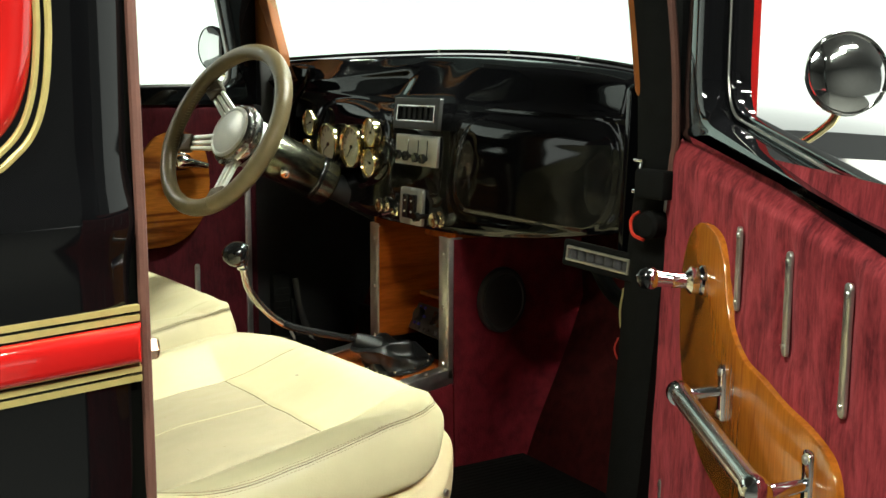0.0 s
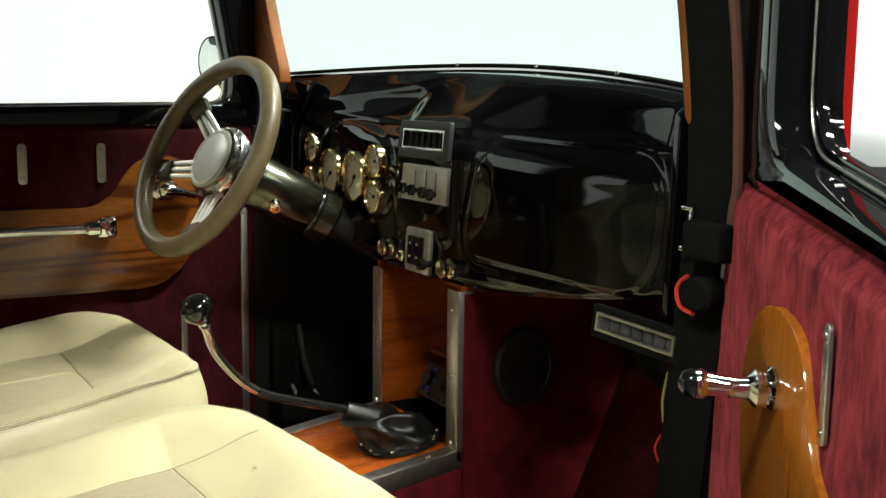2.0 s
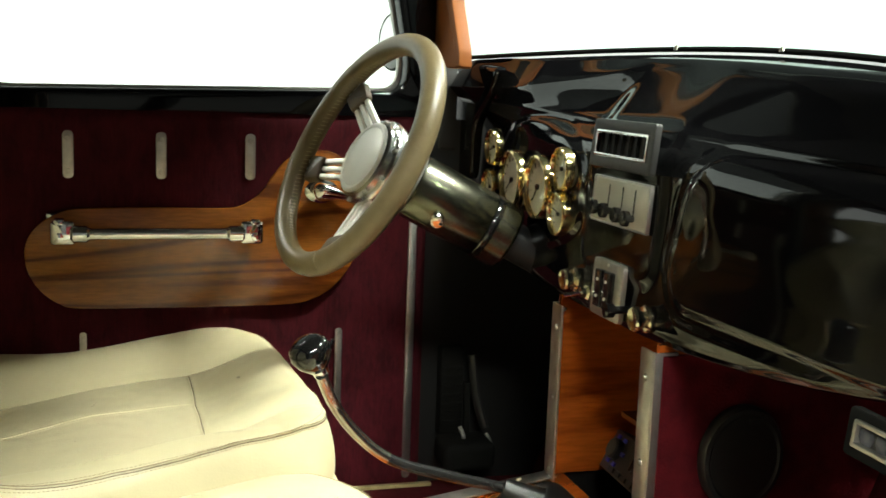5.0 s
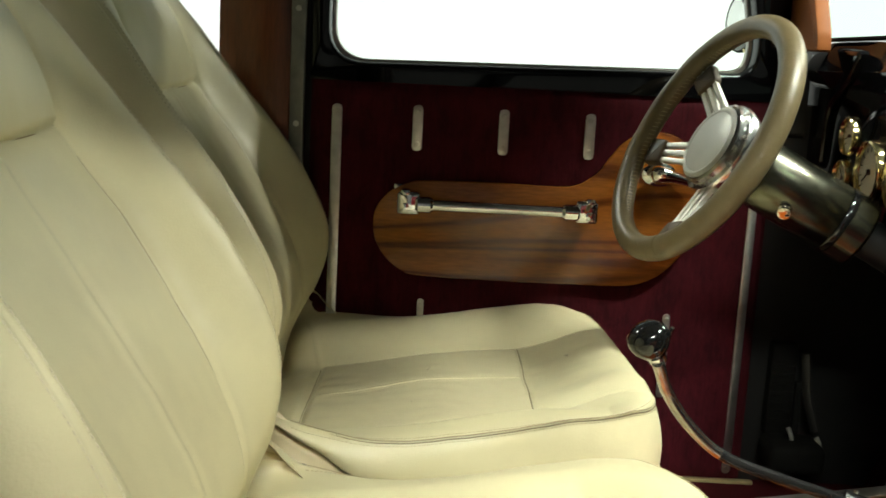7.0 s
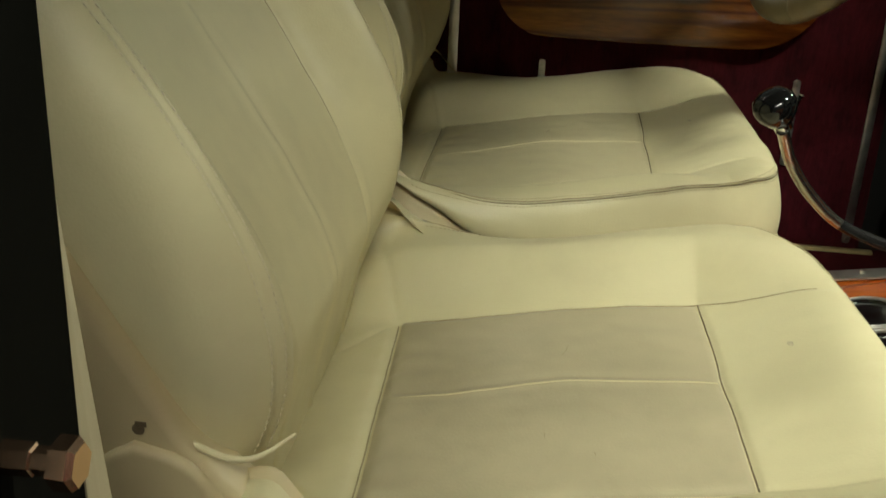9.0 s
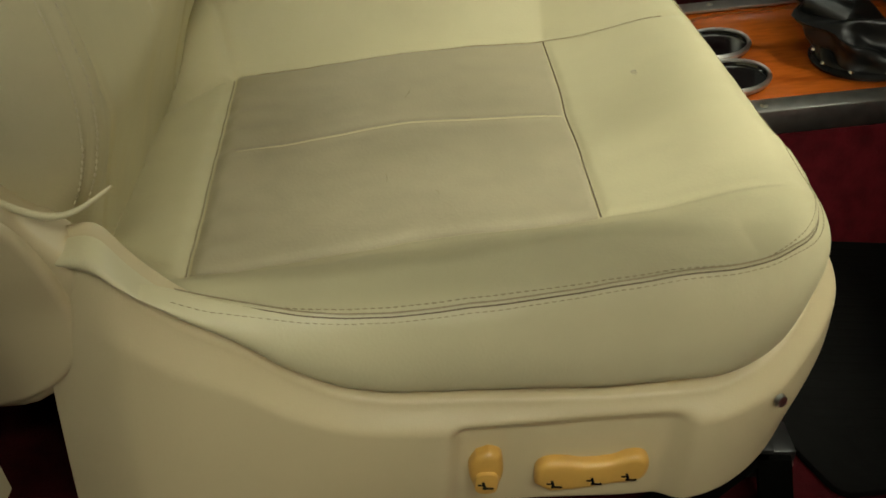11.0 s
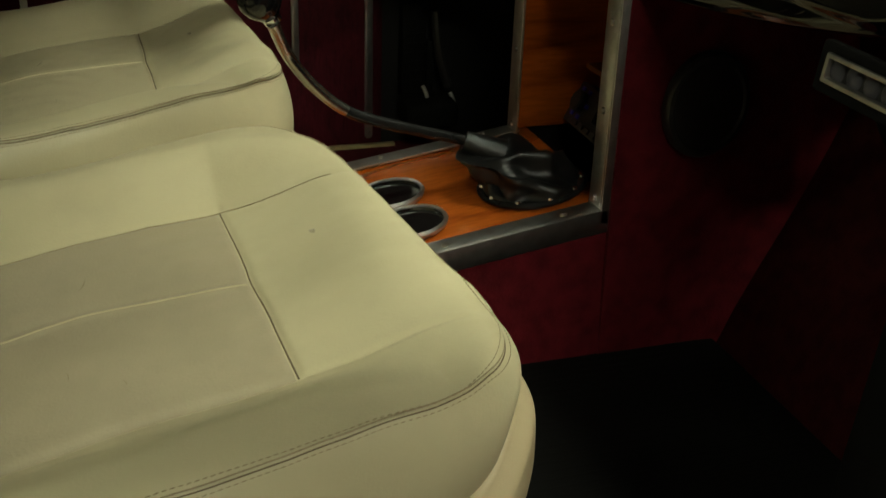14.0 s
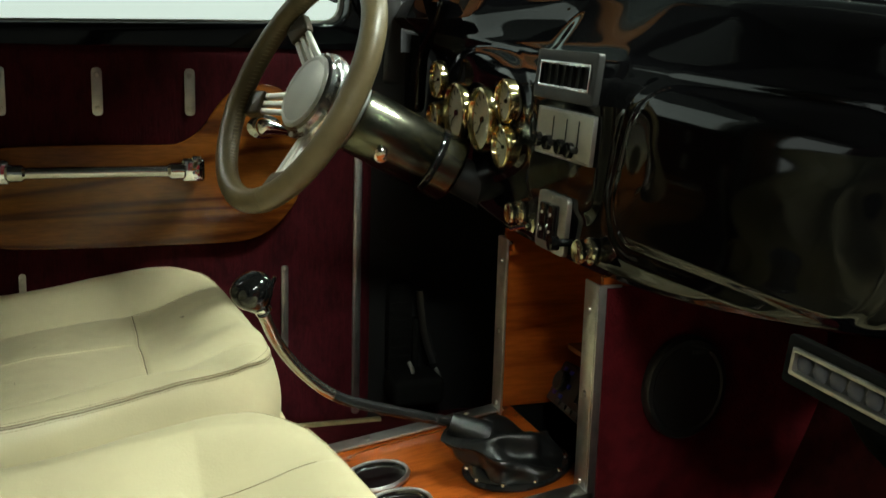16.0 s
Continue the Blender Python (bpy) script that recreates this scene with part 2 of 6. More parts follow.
PANEL_CREAM = mat("silver_panel", (0.62, 0.60, 0.52), 0.34, 0.3, vary=0.05, scale=60)
RIM_LEATHER = mat("tan_rim_leather", (0.170, 0.132, 0.068), 0.33, vary=0.10, scale=60, bump=0.25, bscale=450)
RIM_DARK = mat("brown_rim_leather", (0.10, 0.07, 0.038), 0.45, vary=0.12, scale=60, bump=0.25, bscale=450)
COLUMN = mat("smoked_chrome_column", (0.135, 0.135, 0.10), 0.24, 1.0, vary=0.1, scale=9)
BOOT = mat("black_boot_leather", (0.010, 0.010, 0.010), 0.34, vary=0.2, scale=40, bump=0.3, bscale=160)
KNOB = mat("black_knob", (0.006, 0.006, 0.006), 0.10, coat=0.2, vary=0.05, scale=5)
ROD = mat("steel_rod", (0.55, 0.53, 0.48), 0.24, 1.0, vary=0.1, scale=50)
ROD_BLACK = mat("black_rod", (0.02, 0.02, 0.02), 0.25, 0.4, vary=0.1, scale=50)
BUTTON = mat("yellowed_button", (0.62, 0.36, 0.085), 0.35, vary=0.08, scale=40, coat=0.2)
RED = mat("red_gloss_paint", (0.44, 0.009, 0.009), 0.12, vary=0.05, scale=5, coat=0.8)
GOLD = mat("gold_pinstripe", (0.52, 0.42, 0.16), 0.35, 0.3, vary=0.08, scale=60)
SEAL = mat("brown_door_seal", (0.115, 0.045, 0.032), 0.7, vary=0.15, scale=80, bump=0.3, bscale=300)
WIRE_RED = mat("red_wire", (0.55, 0.03, 0.015), 0.4, vary=0.05, scale=40)
STEEL = mat("zinc_screw", (0.55, 0.54, 0.50), 0.3, 1.0, vary=0.1, scale=90)
GREY_PAINT = mat("pale_grey_paint", (0.36, 0.36, 0.355), 0.3, vary=0.04, scale=3, coat=0.4)
HEADLINER = mat("charcoal_headliner", (0.055, 0.05, 0.045), 0.9, vary=0.1, scale=80, bump=0.3, bscale=300)
# The lit keys' glow is plain blue colour; nothing is emitted.
LED = mat("painted_blue_glow", (0.05, 0.05, 0.5), 0.4, vary=0.05, scale=40)
GLASS = glass_mat("clear_glass")
SCREEN_GLASS = glass_mat("green_tinted_glass", (0.76, 0.92, 0.85))
LENS = glass_mat("gauge_lens", (1, 1, 1), 0.2)
# The backdrop glows by itself, in place of white surroundings lit by lamps.
BACKDROP = glow_mat("glowing_white_backdrop", (1.0, 1.0, 0.985), 1.05, 0.25)
DARK_WALL = mat("dark_workshop_wall", (0.05, 0.05, 0.048), 0.6, vary=0.15, scale=2)
DARK_FLOOR = mat("grey_workshop_floor", (0.065, 0.065, 0.062), 0.4, vary=0.12, scale=2.5, bump=0.05, bscale=60, stain=(0.045, 0.045, 0.04), sscale=1.2, samount=0.4)
TUBE = glow_mat("lamp_diffuser", (1, 0.98, 0.94), 9.0)

# ---- mesh helpers ----
def part(name, bm, material, parent=None, label="", smooth=35):
    me = bpy.data.meshes.new(name)
    bm.normal_update()
    bm.to_mesh(me)
    bm.free()
    me.materials.append(material)
    if smooth:
        for p in me.polygons:
            p.use_smooth = True
        me.set_sharp_from_angle(angle=radians(smooth))
    o = new(name, me)
    if parent:
        o.parent = parent
    if label:
        o["label"] = label
    return o


def thing(name, label, category, group="", kind="", at=(0, 0, 0)):
    o = new(name)
    o.empty_display_size = 0.05
    o.location = at
    return tagged(o, label, category, group, kind)


def frame_of(o, x, y):
    """A matrix with origin o, x axis x, y axis near y."""
    x = Vector(x).normalized()
    z = x.cross(Vector(y)).normalized()
    y = z.cross(x)
    m = Matrix((x, y, z)).transposed().to_4x4()
    m.translation = o
    return m


def box(c, s, m=None, bevel=0.0, seg=2):
    bm = bmesh.new()
    bmesh.ops.create_cube(bm, size=1, matrix=(m or Matrix()) @ Matrix.Translation(c) @ Matrix.Diagonal((*s, 1)))
    if bevel:
        bmesh.ops.bevel(bm, geom=bm.edges[:], offset=bevel, segments=seg, profile=0.5, affect="EDGES")
    return bm


def join(*bms):
    out = bms[0]
    for b in bms[1:]:
        me = bpy.data.meshes.new("tmp")
        b.to_mesh(me)
        b.free()
        out.from_mesh(me)
        bpy.data.meshes.remove(me)
    return out


def fillet(pts, r, n=6):
    """A closed outline with its corners rounded; r is one radius or a list."""
    out = []
    k = len(pts)
    for i in range(k):
        a, p, b = Vector(pts[i - 1]), Vector(pts[i]), Vector(pts[(i + 1) % k])
        rr = r[i] if isinstance(r, (list, tuple)) else r
        if rr <= 0:
            out.append(p)
            continue
        u, v = (a - p), (b - p)
        d = min(rr, 0.49 * u.length, 0.49 * v.length)
        s, e = p + u.normalized() * d, p + v.normalized() * d
        for j in range(n + 1):
            t = j / n
            out.append((1 - t) ** 2 * s + 2 * t * (1 - t) * p + t * t * e)
    return out


def prism(outline, m, depth, bevel=0.0, seg=2, holes=()):
    """A plate: a 2D outline in the plane of m, from 0 to depth along its z."""
    bm = bmesh.new()
    fr = [bm.verts.new(m @ Vector((p[0], p[1], depth))) for p in outline]
    bk = [bm.verts.new(m @ Vector((p[0], p[1], 0))) for p in outline]
    k = len(outline)
    f = bm.faces.new(fr)
    bm.faces.new(bk[::-1])
    for i in range(k):
        bm.faces.new((fr[i - 1], bk[i - 1], bk[i], fr[i]))
    bmesh.ops.recalc_face_normals(bm, faces=bm.faces[:])
    if bevel:
        bmesh.ops.bevel(bm, geom=[e for e in f.edges], offset=bevel, segments=seg, profile=0.5, affect="EDGES")
    return bm


def ring_plate(outer, inner, m, depth, bevel=0.0):
    """A frame between two outlines with the same number of points."""
    bm = bmesh.new()
    k = len(outer)
    lay = [[bm.verts.new(m @ Vector((p[0], p[1], d))) for p in o] for o, d in ((outer, 0), (outer, depth), (inner, depth), (inner, 0))]
    top = []
    for j in range(4):
        a, b = lay[j], lay[(j + 1) % 4]
        for i in range(k):
            f = bm.faces.new((a[i - 1], a[i], b[i], b[i - 1]))
            if j == 1:
                top.append(f)
    bmesh.ops.recalc_face_normals(bm, faces=bm.faces[:])
    if bevel:
        ed = [e for e in bm.edges if sum(f in top for f in e.link_faces) == 1]
        bmesh.ops.bevel(bm, geom=ed, offset=bevel, segments=2, profile=0.5, affect="EDGES")
    return bm


def smooth_line(pts, n=8):
    """A Catmull-Rom line through points."""
    P = [Vector(p) for p in pts]
    P = [2 * P[0] - P[1]] + P + [2 * P[-1] - P[-2]]
    out = []
    for i in range(1, len(P) - 2):
        a, b, c, d = P[i - 1:i + 3]
        for j in range(n):
            t = j / n
            out.append(0.5 * (2 * b + (c - a) * t + (2 * a - 5 * b + 4 * c - d) * t * t + (3 * b - a - 3 * c + d) * t ** 3))
    out.append(P[-2])
    return out


def tube(pts, r, n=10, closed=False, flat=1.0):
    """A tube along a line; r one radius or one a point; flat squeezes it."""
    bm = bmesh.new()
    P = [Vector(p) for p in pts]
    k = len(P)
    rings = []
    up = None
    for i, p in enumerate(P):
        a = P[i - 1] if (i or closed) else P[0]
        b = P[(i + 1) % k] if (i < k - 1 or closed) else P[-1]
        d = (b - a).normalized()
        if up is None:
            up = d.orthogonal().normalized()
        up = (up - d * up.dot(d)).normalized()
        s = d.cross(up)
        rr = r[i] if isinstance(r, (list, tuple)) else r
        rings.append([bm.verts.new(p + (up * math.cos(2 * math.pi * j / n) + s * math.sin(2 * math.pi * j / n) * flat) * rr) for j in range(n)])
    for i in range(k if closed else k - 1):
        a, b = rings[i], rings[(i + 1) % k]
        for j in range(n):
            bm.faces.new((a[j - 1], a[j], b[j], b[j - 1]))
    if not closed:
        bm.faces.new(rings[0][::-1])
        bm.faces.new(rings[-1])
    bmesh.ops.recalc_face_normals(bm, faces=bm.faces[:])
    return bm


def lathe(profile, m, n=28):
    """A solid of revolution about m's z: rows of (radius, height)."""
    bm = bmesh.new()
    rings = []
    for r, h in profile:
        if r < 1e-6:
            rings.append([bm.verts.new(m @ Vector((0, 0, h)))])
        else:
            rings.append([bm.verts.new(m @ Vector((r * math.cos(2 * math.pi * j / n), r * math.sin(2 * math.pi * j / n), h))) for j in range(n)])
    for a, b in zip(rings, rings[1:]):
        for j in range(n):
            if len(a) == 1 and len(b) > 1:
                bm.faces.new((a[0], b[j - 1], b[j]))
            elif len(b) == 1 and len(a) > 1:
                bm.faces.new((a[j - 1], b[0], a[j]))
            elif len(a) > 1:
                bm.faces.new((a[j - 1], b[j - 1], b[j], a[j]))
    bmesh.ops.recalc_face_normals(bm, faces=bm.faces[:])
    return bm


def sheet(fn, nu, nv, back=None):
    """A grid surface fn(i/nu, j/nv), closed at the back by a second surface where given."""
    bm = bmesh.new()

    def grid(g):
        return [[bm.verts.new(g(i / nu, j / nv)) for j in range(nv + 1)] for i in range(nu + 1)]
    a = grid(fn)
    for i in range(nu):
        for j in range(nv):
            bm.faces.new((a[i][j], a[i + 1][j], a[i + 1][j + 1], a[i][j + 1]))
    if back:
        b = grid(back)
        for i in range(nu):
            for j in range(nv):
                bm.faces.new((b[i][j], b[i][j + 1], b[i + 1][j + 1], b[i + 1][j]))
        for i in range(nu):
            bm.faces.new((a[i][0], b[i][0], b[i + 1][0], a[i + 1][0]))
            bm.faces.new((a[i][nv], a[i + 1][nv], b[i + 1][nv], b[i][nv]))
        for j in range(nv):
            bm.faces.new((a[0][j], a[0][j + 1], b[0][j + 1], b[0][j]))
            bm.faces.new((a[nu][j], b[nu][j], b[nu][j + 1], a[nu][j + 1]))
    bmesh.ops.recalc_face_normals(bm, faces=bm.faces[:])
    return bm


def lerp_table(x, rows):
    if x <= rows[0][0]:
        return rows[0][1]
    for (a, p), (b, q) in zip(rows, rows[1:]):
        if x <= b:
            t = (x - a) / (b - a)
            return p + (q - p) * t
    return rows[-1][1]


def soft_table(x, rows, w=0.03):
    """A table read with its kinks rounded off."""
    return sum(lerp_table(x + w * k / 4, rows) * (5 - abs(k)) for k in range(-4, 5)) / 25


def bell(d, w):
    return math.exp(-(d / w) ** 2)


def step(x, a, b):
    t = max(0.0, min(1.0, (x - a) / (b - a)))
    return t * t * (3 - 2 * t)


# planes that many things share
DX = -0.565                                               # inner face of the driver's door
HINGE, DOOR_U = Vector((0.644, -0.031, 0)), Vector((0.852, -0.523, 0)).normalized()
DOOR_N = Vector((-0.5231, -0.8522, 0))                    # faces the seats' side of the open door
M_DRIVER = Matrix(((0, 0, 1, DX), (-1, 0, 0, 0), (0, 1, 0, 0), (0, 0, 0, 1)))    # x back along the car (-y), y up, z towards +x
M_DOOR = Matrix(((DOOR_U.x, 0, DOOR_N.x, HINGE.x), (DOOR_U.y, 0, DOOR_N.y, HINGE.y), (0, 1, 0, 0), (0, 0, 0, 1)))
FLOOR = 0.25

# ---- showroom ----
GZ = -0.45
tagged(part("ground", box((0, 0, GZ - 0.05), (16, 16, 0.1)), DARK_FLOOR, smooth=0), "grey polished concrete showroom floor", "floor", kind="structure")
for nm, c, s, m, lb in (("backdrop_north", (0, 8.1, 1.8), (16.4, 0.2, 4.6), BACKDROP, "plain white backdrop that glows by itself"), ("backdrop_west", (-8.1, 0, 1.8), (0.2, 16, 4.6), BACKDROP, "plain white backdrop that glows by itself"),
                        ("backdrop_south", (-5.0, -8.1, 1.8), (6.4, 0.2, 4.6), BACKDROP, "plain white backdrop that glows by itself"), ("wall_south", (3.2, -8.1, 1.8), (10.0, 0.2, 4.6), DARK_WALL, "dark unlit workshop wall"), ("wall_east", (8.1, 0, 1.8), (0.2, 16, 4.6), DARK_WALL, "dark unlit workshop wall")):
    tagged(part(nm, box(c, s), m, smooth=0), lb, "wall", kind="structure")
tagged(part("backdrop_floor", box((0, 5.0, GZ + 0.003), (16, 6.0, 0.006)), BACKDROP, smooth=0), "white floor sweep that glows by itself", "backdrop", kind="structure")
tagged(part("ceiling", box((0, 0, 4.2), (16.4, 16.4, 0.2)), DARK_WALL, smooth=0), "dark workshop ceiling above the lamps", "ceiling", kind="structure")

LAMPS = [(0.55, 1.2, 1.55), (3.4, 0.4, 0.65), (-2.6, 3.9, 0.9), (4.2, -0.9, 0.95), (1.9, -3.0, 0.7), (-3.2, -3.0, 0.4)]   # place and burn; all unseen, most added to brighten seats and doors
first_lamp = None
for lx, ly, burn in LAMPS:
    if first_lamp is None:
        first_lamp = thing("ceiling_light", "long white fluorescent ceiling light, added out of view", "lamp", "showroom ceiling lights", at=(lx, ly, 3.95))
        part("housing", join(box((0, 0, 0.04), (0.36, 1.6, 0.06), bevel=0.01), tube([(0, 0.6, 0.05), (0, 0.6, 0.16)], 0.01), tube([(0, -0.6, 0.05), (0, -0.6, 0.16)], 0.01)), GREY_PAINT, first_lamp)
        part("diffuser", box((0, 0, -0.005), (0.30, 1.5, 0.03), bevel=0.008), TUBE, first_lamp)
    else:
        copy_thing(first_lamp, Matrix.Translation((lx, ly, 3.95)))
    area_lamp("lamp_glow", (lx, ly, 3.9), (lx, ly, 0), 0.32, 1.5, LAMP_POWER * burn)

# ---- the cab ----
WS = lambda x: 0.105 - (0.22 if x > 0 else 0.55) * x * x                     # line of the windscreen's foot, and its height
WZ = lambda x: 0.956 - 0.026 * x - 0.085 * x * x
cab = thing("pickup_cab", "black painted vintage pickup cab with a red and gold beltline", "vehicle body")
part("floor_pan", prism([(-0.60, -1.15), (0.70, -1.15), (0.62, -0.45), (0.515, -0.02), (0.47, 0.13), (-0.60, 0.13)], Matrix.Translation((0, 0, FLOOR - 0.03)), 0.03), CARPET, cab, "burgundy carpet floor", smooth=0)


def toe(u, v):
    x = -0.60 + 1.14 * u
    t = v
    y = 0.10 + 0.16 * t + 0.02 * math.sin(t * 3)
    z = FLOOR - 0.01 + 0.45 * t ** 0.9
    return Vector((x, y, z))


part("toe_board", sheet(toe, 24, 10, lambda u, v: toe(u, v) + Vector((0, 0.03, -0.02))), CARPET_SHADE, cab, "burgundy carpeted toe board, toned darker for shade")
part("firewall", box((0, 0.30, 0.54), (1.08, 0.02, 0.56)), BLACK_SATIN, cab, smooth=0)
# kick panel under the dash on the passenger's side, bowed where it meets the toe board
part("kick_panel", sheet(lambda u, v: Vector((0.535 + 0.03 * v - 0.05 * u - 0.05 * math.sin(math.pi * v) * u, -0.01 + 0.24 * u, FLOOR + 0.40 * v)), 10, 12, lambda u, v: Vector((0.56 + 0.03 * v - 0.05 * u, -0.005 + 0.24 * u, FLOOR + 0.40 * v))), BLACK_SATIN, cab, "black kick panel")
part("kick_panel", box((-0.585, 0.08, 0.55), (0.03, 0.42, 0.60)), BLACK_SATIN, cab, "black kick panel")

# hinge pillar of the passenger's side
def pillar(u, v):
    z = 0.24 + 1.16 * v
    l = lerp_table(z, [(0.24, 0.508), (0.323, 0.516), (0.556, 0.535), (0.69, 0.546), (0.80, 0.560), (0.889, 0.556), (1.009, 0.540), (1.4, 0.45)])
    r = lerp_table(z, [(0.24, 0.57), (0.344, 0.579), (0.556, 0.60), (0.79, 0.628), (0.834, 0.634), (0.921, 0.622), (1.005, 0.608), (1.4, 0.53)])
    return Vector((l + (r - l) * u + 0.018, -0.040 - 0.008 * math.sin(math.pi * u), z))


part("hinge_pillar", sheet(pillar, 6, 40, lambda u, v: pillar(u, v) + Vector((0.0, 0.07, 0))), RUBBER, cab)
part("pillar_seal", tube(smooth_line([(0.652, -0.052, 0.785), (0.655, -0.052, 0.81), (0.658, -0.052, 0.85), (0.642, -0.052, 1.0), (0.563, -0.052, 1.38)]), 0.0052, 8), SEAL, cab, "brown rubber door seal")
part("pillar_trim", prism(fillet([(0.550, 1.02), (0.571, 0.892), (0.577, 0.884), (0.583, 0.892), (0.578, 0.93), (0.560, 1.02), (0.486, 1.39), (0.474, 1.39)], 0.003, 3), Matrix(((1, 0, 0, 0), (0, 0, -1, -0.037), (0, 1, 0, 0), (0, 0, 0, 1))), 0.006, 0.002), AMBER_TRIM, cab, "amber varnished wood windscreen trim")
part("outer_pillar", tube(smooth_line([(0.668, 0.03, 0.80), (0.672, 0.02, 0.92), (0.662, 0.015, 1.0), (0.61, -0.01, 1.38)]), 0.014, 10, flat=1.6), BLACK, cab)
# driver's side windscreen pillar
part("windscreen_pillar", prism(fillet([(-0.66, 0.80), (-0.565, 0.80), (-0.565, 0.90), (-0.66, 1.4), (-0.74, 1.4)], 0.01, 3), Matrix(((1, 0, 0, 0), (0, 0, -1, -0.055), (0, 1, 0, 0), (0, 0, 0, 1))), 0.03, 0.01), BLACK_SATIN, cab)
part("pillar_trim", prism(fillet([(-0.50, 0.93), (-0.43, 0.93), (-0.435, 0.955), (-0.475, 1.02), (-0.535, 1.14), (-0.64, 1.40), (-0.80, 1.40), (-0.69, 1.12), (-0.62, 1.0)], 0.006, 3), Matrix(((1, 0, 0, 0), (0, 0, -1, -0.075), (0, 1, 0, 0), (0, 0, 0, 1))), 0.02, 0.005), AMBER_TRIM, cab, "amber varnished wood windscreen trim")
part("dash_corner", prism(fillet([(-0.62, 0.76), (-0.515, 0.76), (-0.505, 0.85), (-0.43, 0.895), (-0.40, 0.933), (-0.62, 0.945)], 0.02, 4), Matrix(((1, 0, 0, 0), (0, 0, -1, -0.03), (0, 1, 0, 0), (0, 0, 0, 1))), 0.016, 0.006, 3), BLACK, cab, "gloss black corner beside the dashboard")
# cowl ahead of the windscreen, roof, header, rear wall
part("cowl", sheet(lambda u, v: Vector((-0.52 + 1.04 * u, 0.13 - 0.13 * (2 * u - 1) ** 2 + 0.85 * v, 0.890 - 0.05 * (2 * u - 1) ** 2 - 0.05 * v * v)), 24, 8, lambda u, v: Vector((-0.52 + 1.04 * u, 0.13 - 0.13 * (2 * u - 1) ** 2 + 0.85 * v, 0.850 - 0.05 * (2 * u - 1) ** 2 - 0.05 * v * v))), BLACK, cab, "black painted cowl")
# Roof, header and rear wall are out of view, sized to shade the seats.
part("roof", sheet(lambda u, v: Vector((-0.66 + (1.48 - 0.20 * v) * u, -1.30 + 1.25 * v, 1.38 + 0.06 * math.sin(math.pi * u) * math.sin(math.pi * v))), 16, 16, lambda u, v: Vector((-0.66 + (1.48 - 0.20 * v) * u, -1.30 + 1.25 * v, 1.44 + 0.05 * math.sin(math.pi * u) * math.sin(math.pi * v)))), HEADLINER, cab, "charcoal headliner under a black roof")
part("header", box((0.0, -0.07, 1.37), (1.16, 0.05, 0.09), bevel=0.01), HEADLINER, cab)
part("rear_wall", box((0.04, -1.30, 0.60), (1.42, 0.04, 0.72), bevel=0.01), VELVET_SHADE, cab, "burgundy velvet rear wall")
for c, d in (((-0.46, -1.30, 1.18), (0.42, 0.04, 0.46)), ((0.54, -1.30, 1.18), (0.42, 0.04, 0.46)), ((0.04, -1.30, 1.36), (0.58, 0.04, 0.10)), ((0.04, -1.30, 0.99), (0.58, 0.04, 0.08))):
    part("rear_wall", box(c, d), VELVET_SHADE, cab, "burgundy velvet rear wall")
# driver's side rear corner: brown wood post, aluminium strip, quarter light beyond
part("wood_post", box((DX - 0.01, -0.889, 0.83), (0.03, 0.108, 1.15), bevel=0.002), WALNUT, cab, "dark brown wood door post")
al = part("post_strip", prism(fillet([(0.813, 0.26), (0.834, 0.26), (0.834, 1.40), (0.813, 1.40)], 0.003, 2), M_DRIVER, 0.014, 0.002), STRIP_GREY, cab, "aluminium edge strip with screws")
for z in (0.60, 0.785, 0.955, 1.12):
    part("screw", lathe([(0, 0.003), (0.003, 0.003), (0.0045, 0.0012), (0.0045, 0)], M_DRIVER @ Matrix.Translation((0.8235, z, 0.014)), 12), STEEL, al)
part("door_jamb", box((DX - 0.045, -0.815, 0.83), (0.03, 0.07, 1.15)), BLACK_SATIN, cab, "black door jamb", smooth=0)
part("quarter_panel", box((DX - 0.02, -1.12, 0.56), (0.03, 0.37, 0.60)), VELVET_SHADE, cab, "burgundy velvet quarter panel", smooth=0)
part("quarter_header", box((DX - 0.02, -1.12, 1.37), (0.03, 0.37, 0.07)), VELVET_SHADE, cab, smooth=0)
# passenger side: door post, quarter panel with red window reveal and beltline
Q = Matrix(((0.10, 0, 0.995, 0.862), (-0.995, 0, 0.10, -0.770), (0, 1, 0, 0), (0, 0, 0, 1)))   # x rearwards, y up, z out


def quarter(u, v):
    x, z = 0.60 * u, 0.20 + 1.2 * v
    return Q @ Vector((x, z, -0.02 * (z - 0.75) ** 2 - 0.012 * bell(x, 0.012) + 0.007 * bell(z - 0.805 + 0.03 * x, 0.022) - 0.02 * step(z, 0.62, 0.40)))


part("quarter_panel", sheet(quarter, 40, 90, lambda u, v: quarter(u, v) - Vector((0.05, 0, 0))), BLACK, cab, "gloss black rear quarter panel")
part("belt_moulding", prism([(0.002, 0.6985), (0.6, 0.676), (0.6, 0.707), (0.002, 0.7285)], Q @ Matrix.Translation((0, 0, -0.006)), 0.016, 0.009, 4), RED, cab, "red beltline moulding")
for za in (0.7395, 0.7325, 0.6945, 0.6875):
    part("pinstripe", prism([(0.002, za - 0.0022), (0.6, za - 0.0242), (0.6, za - 0.0198), (0.002, za + 0.0022)], Q @ Matrix.Translation((0, 0, -0.004)), 0.006), GOLD, cab, "gold pinstripe", smooth=0)
rev = smooth_line([(0.064, 1.30), (0.064, 1.0), (0.065, 0.93), (0.073, 0.885), (0.090, 0.860), (0.12, 0.845), (0.22, 0.838), (0.5, 0.835)], 6)
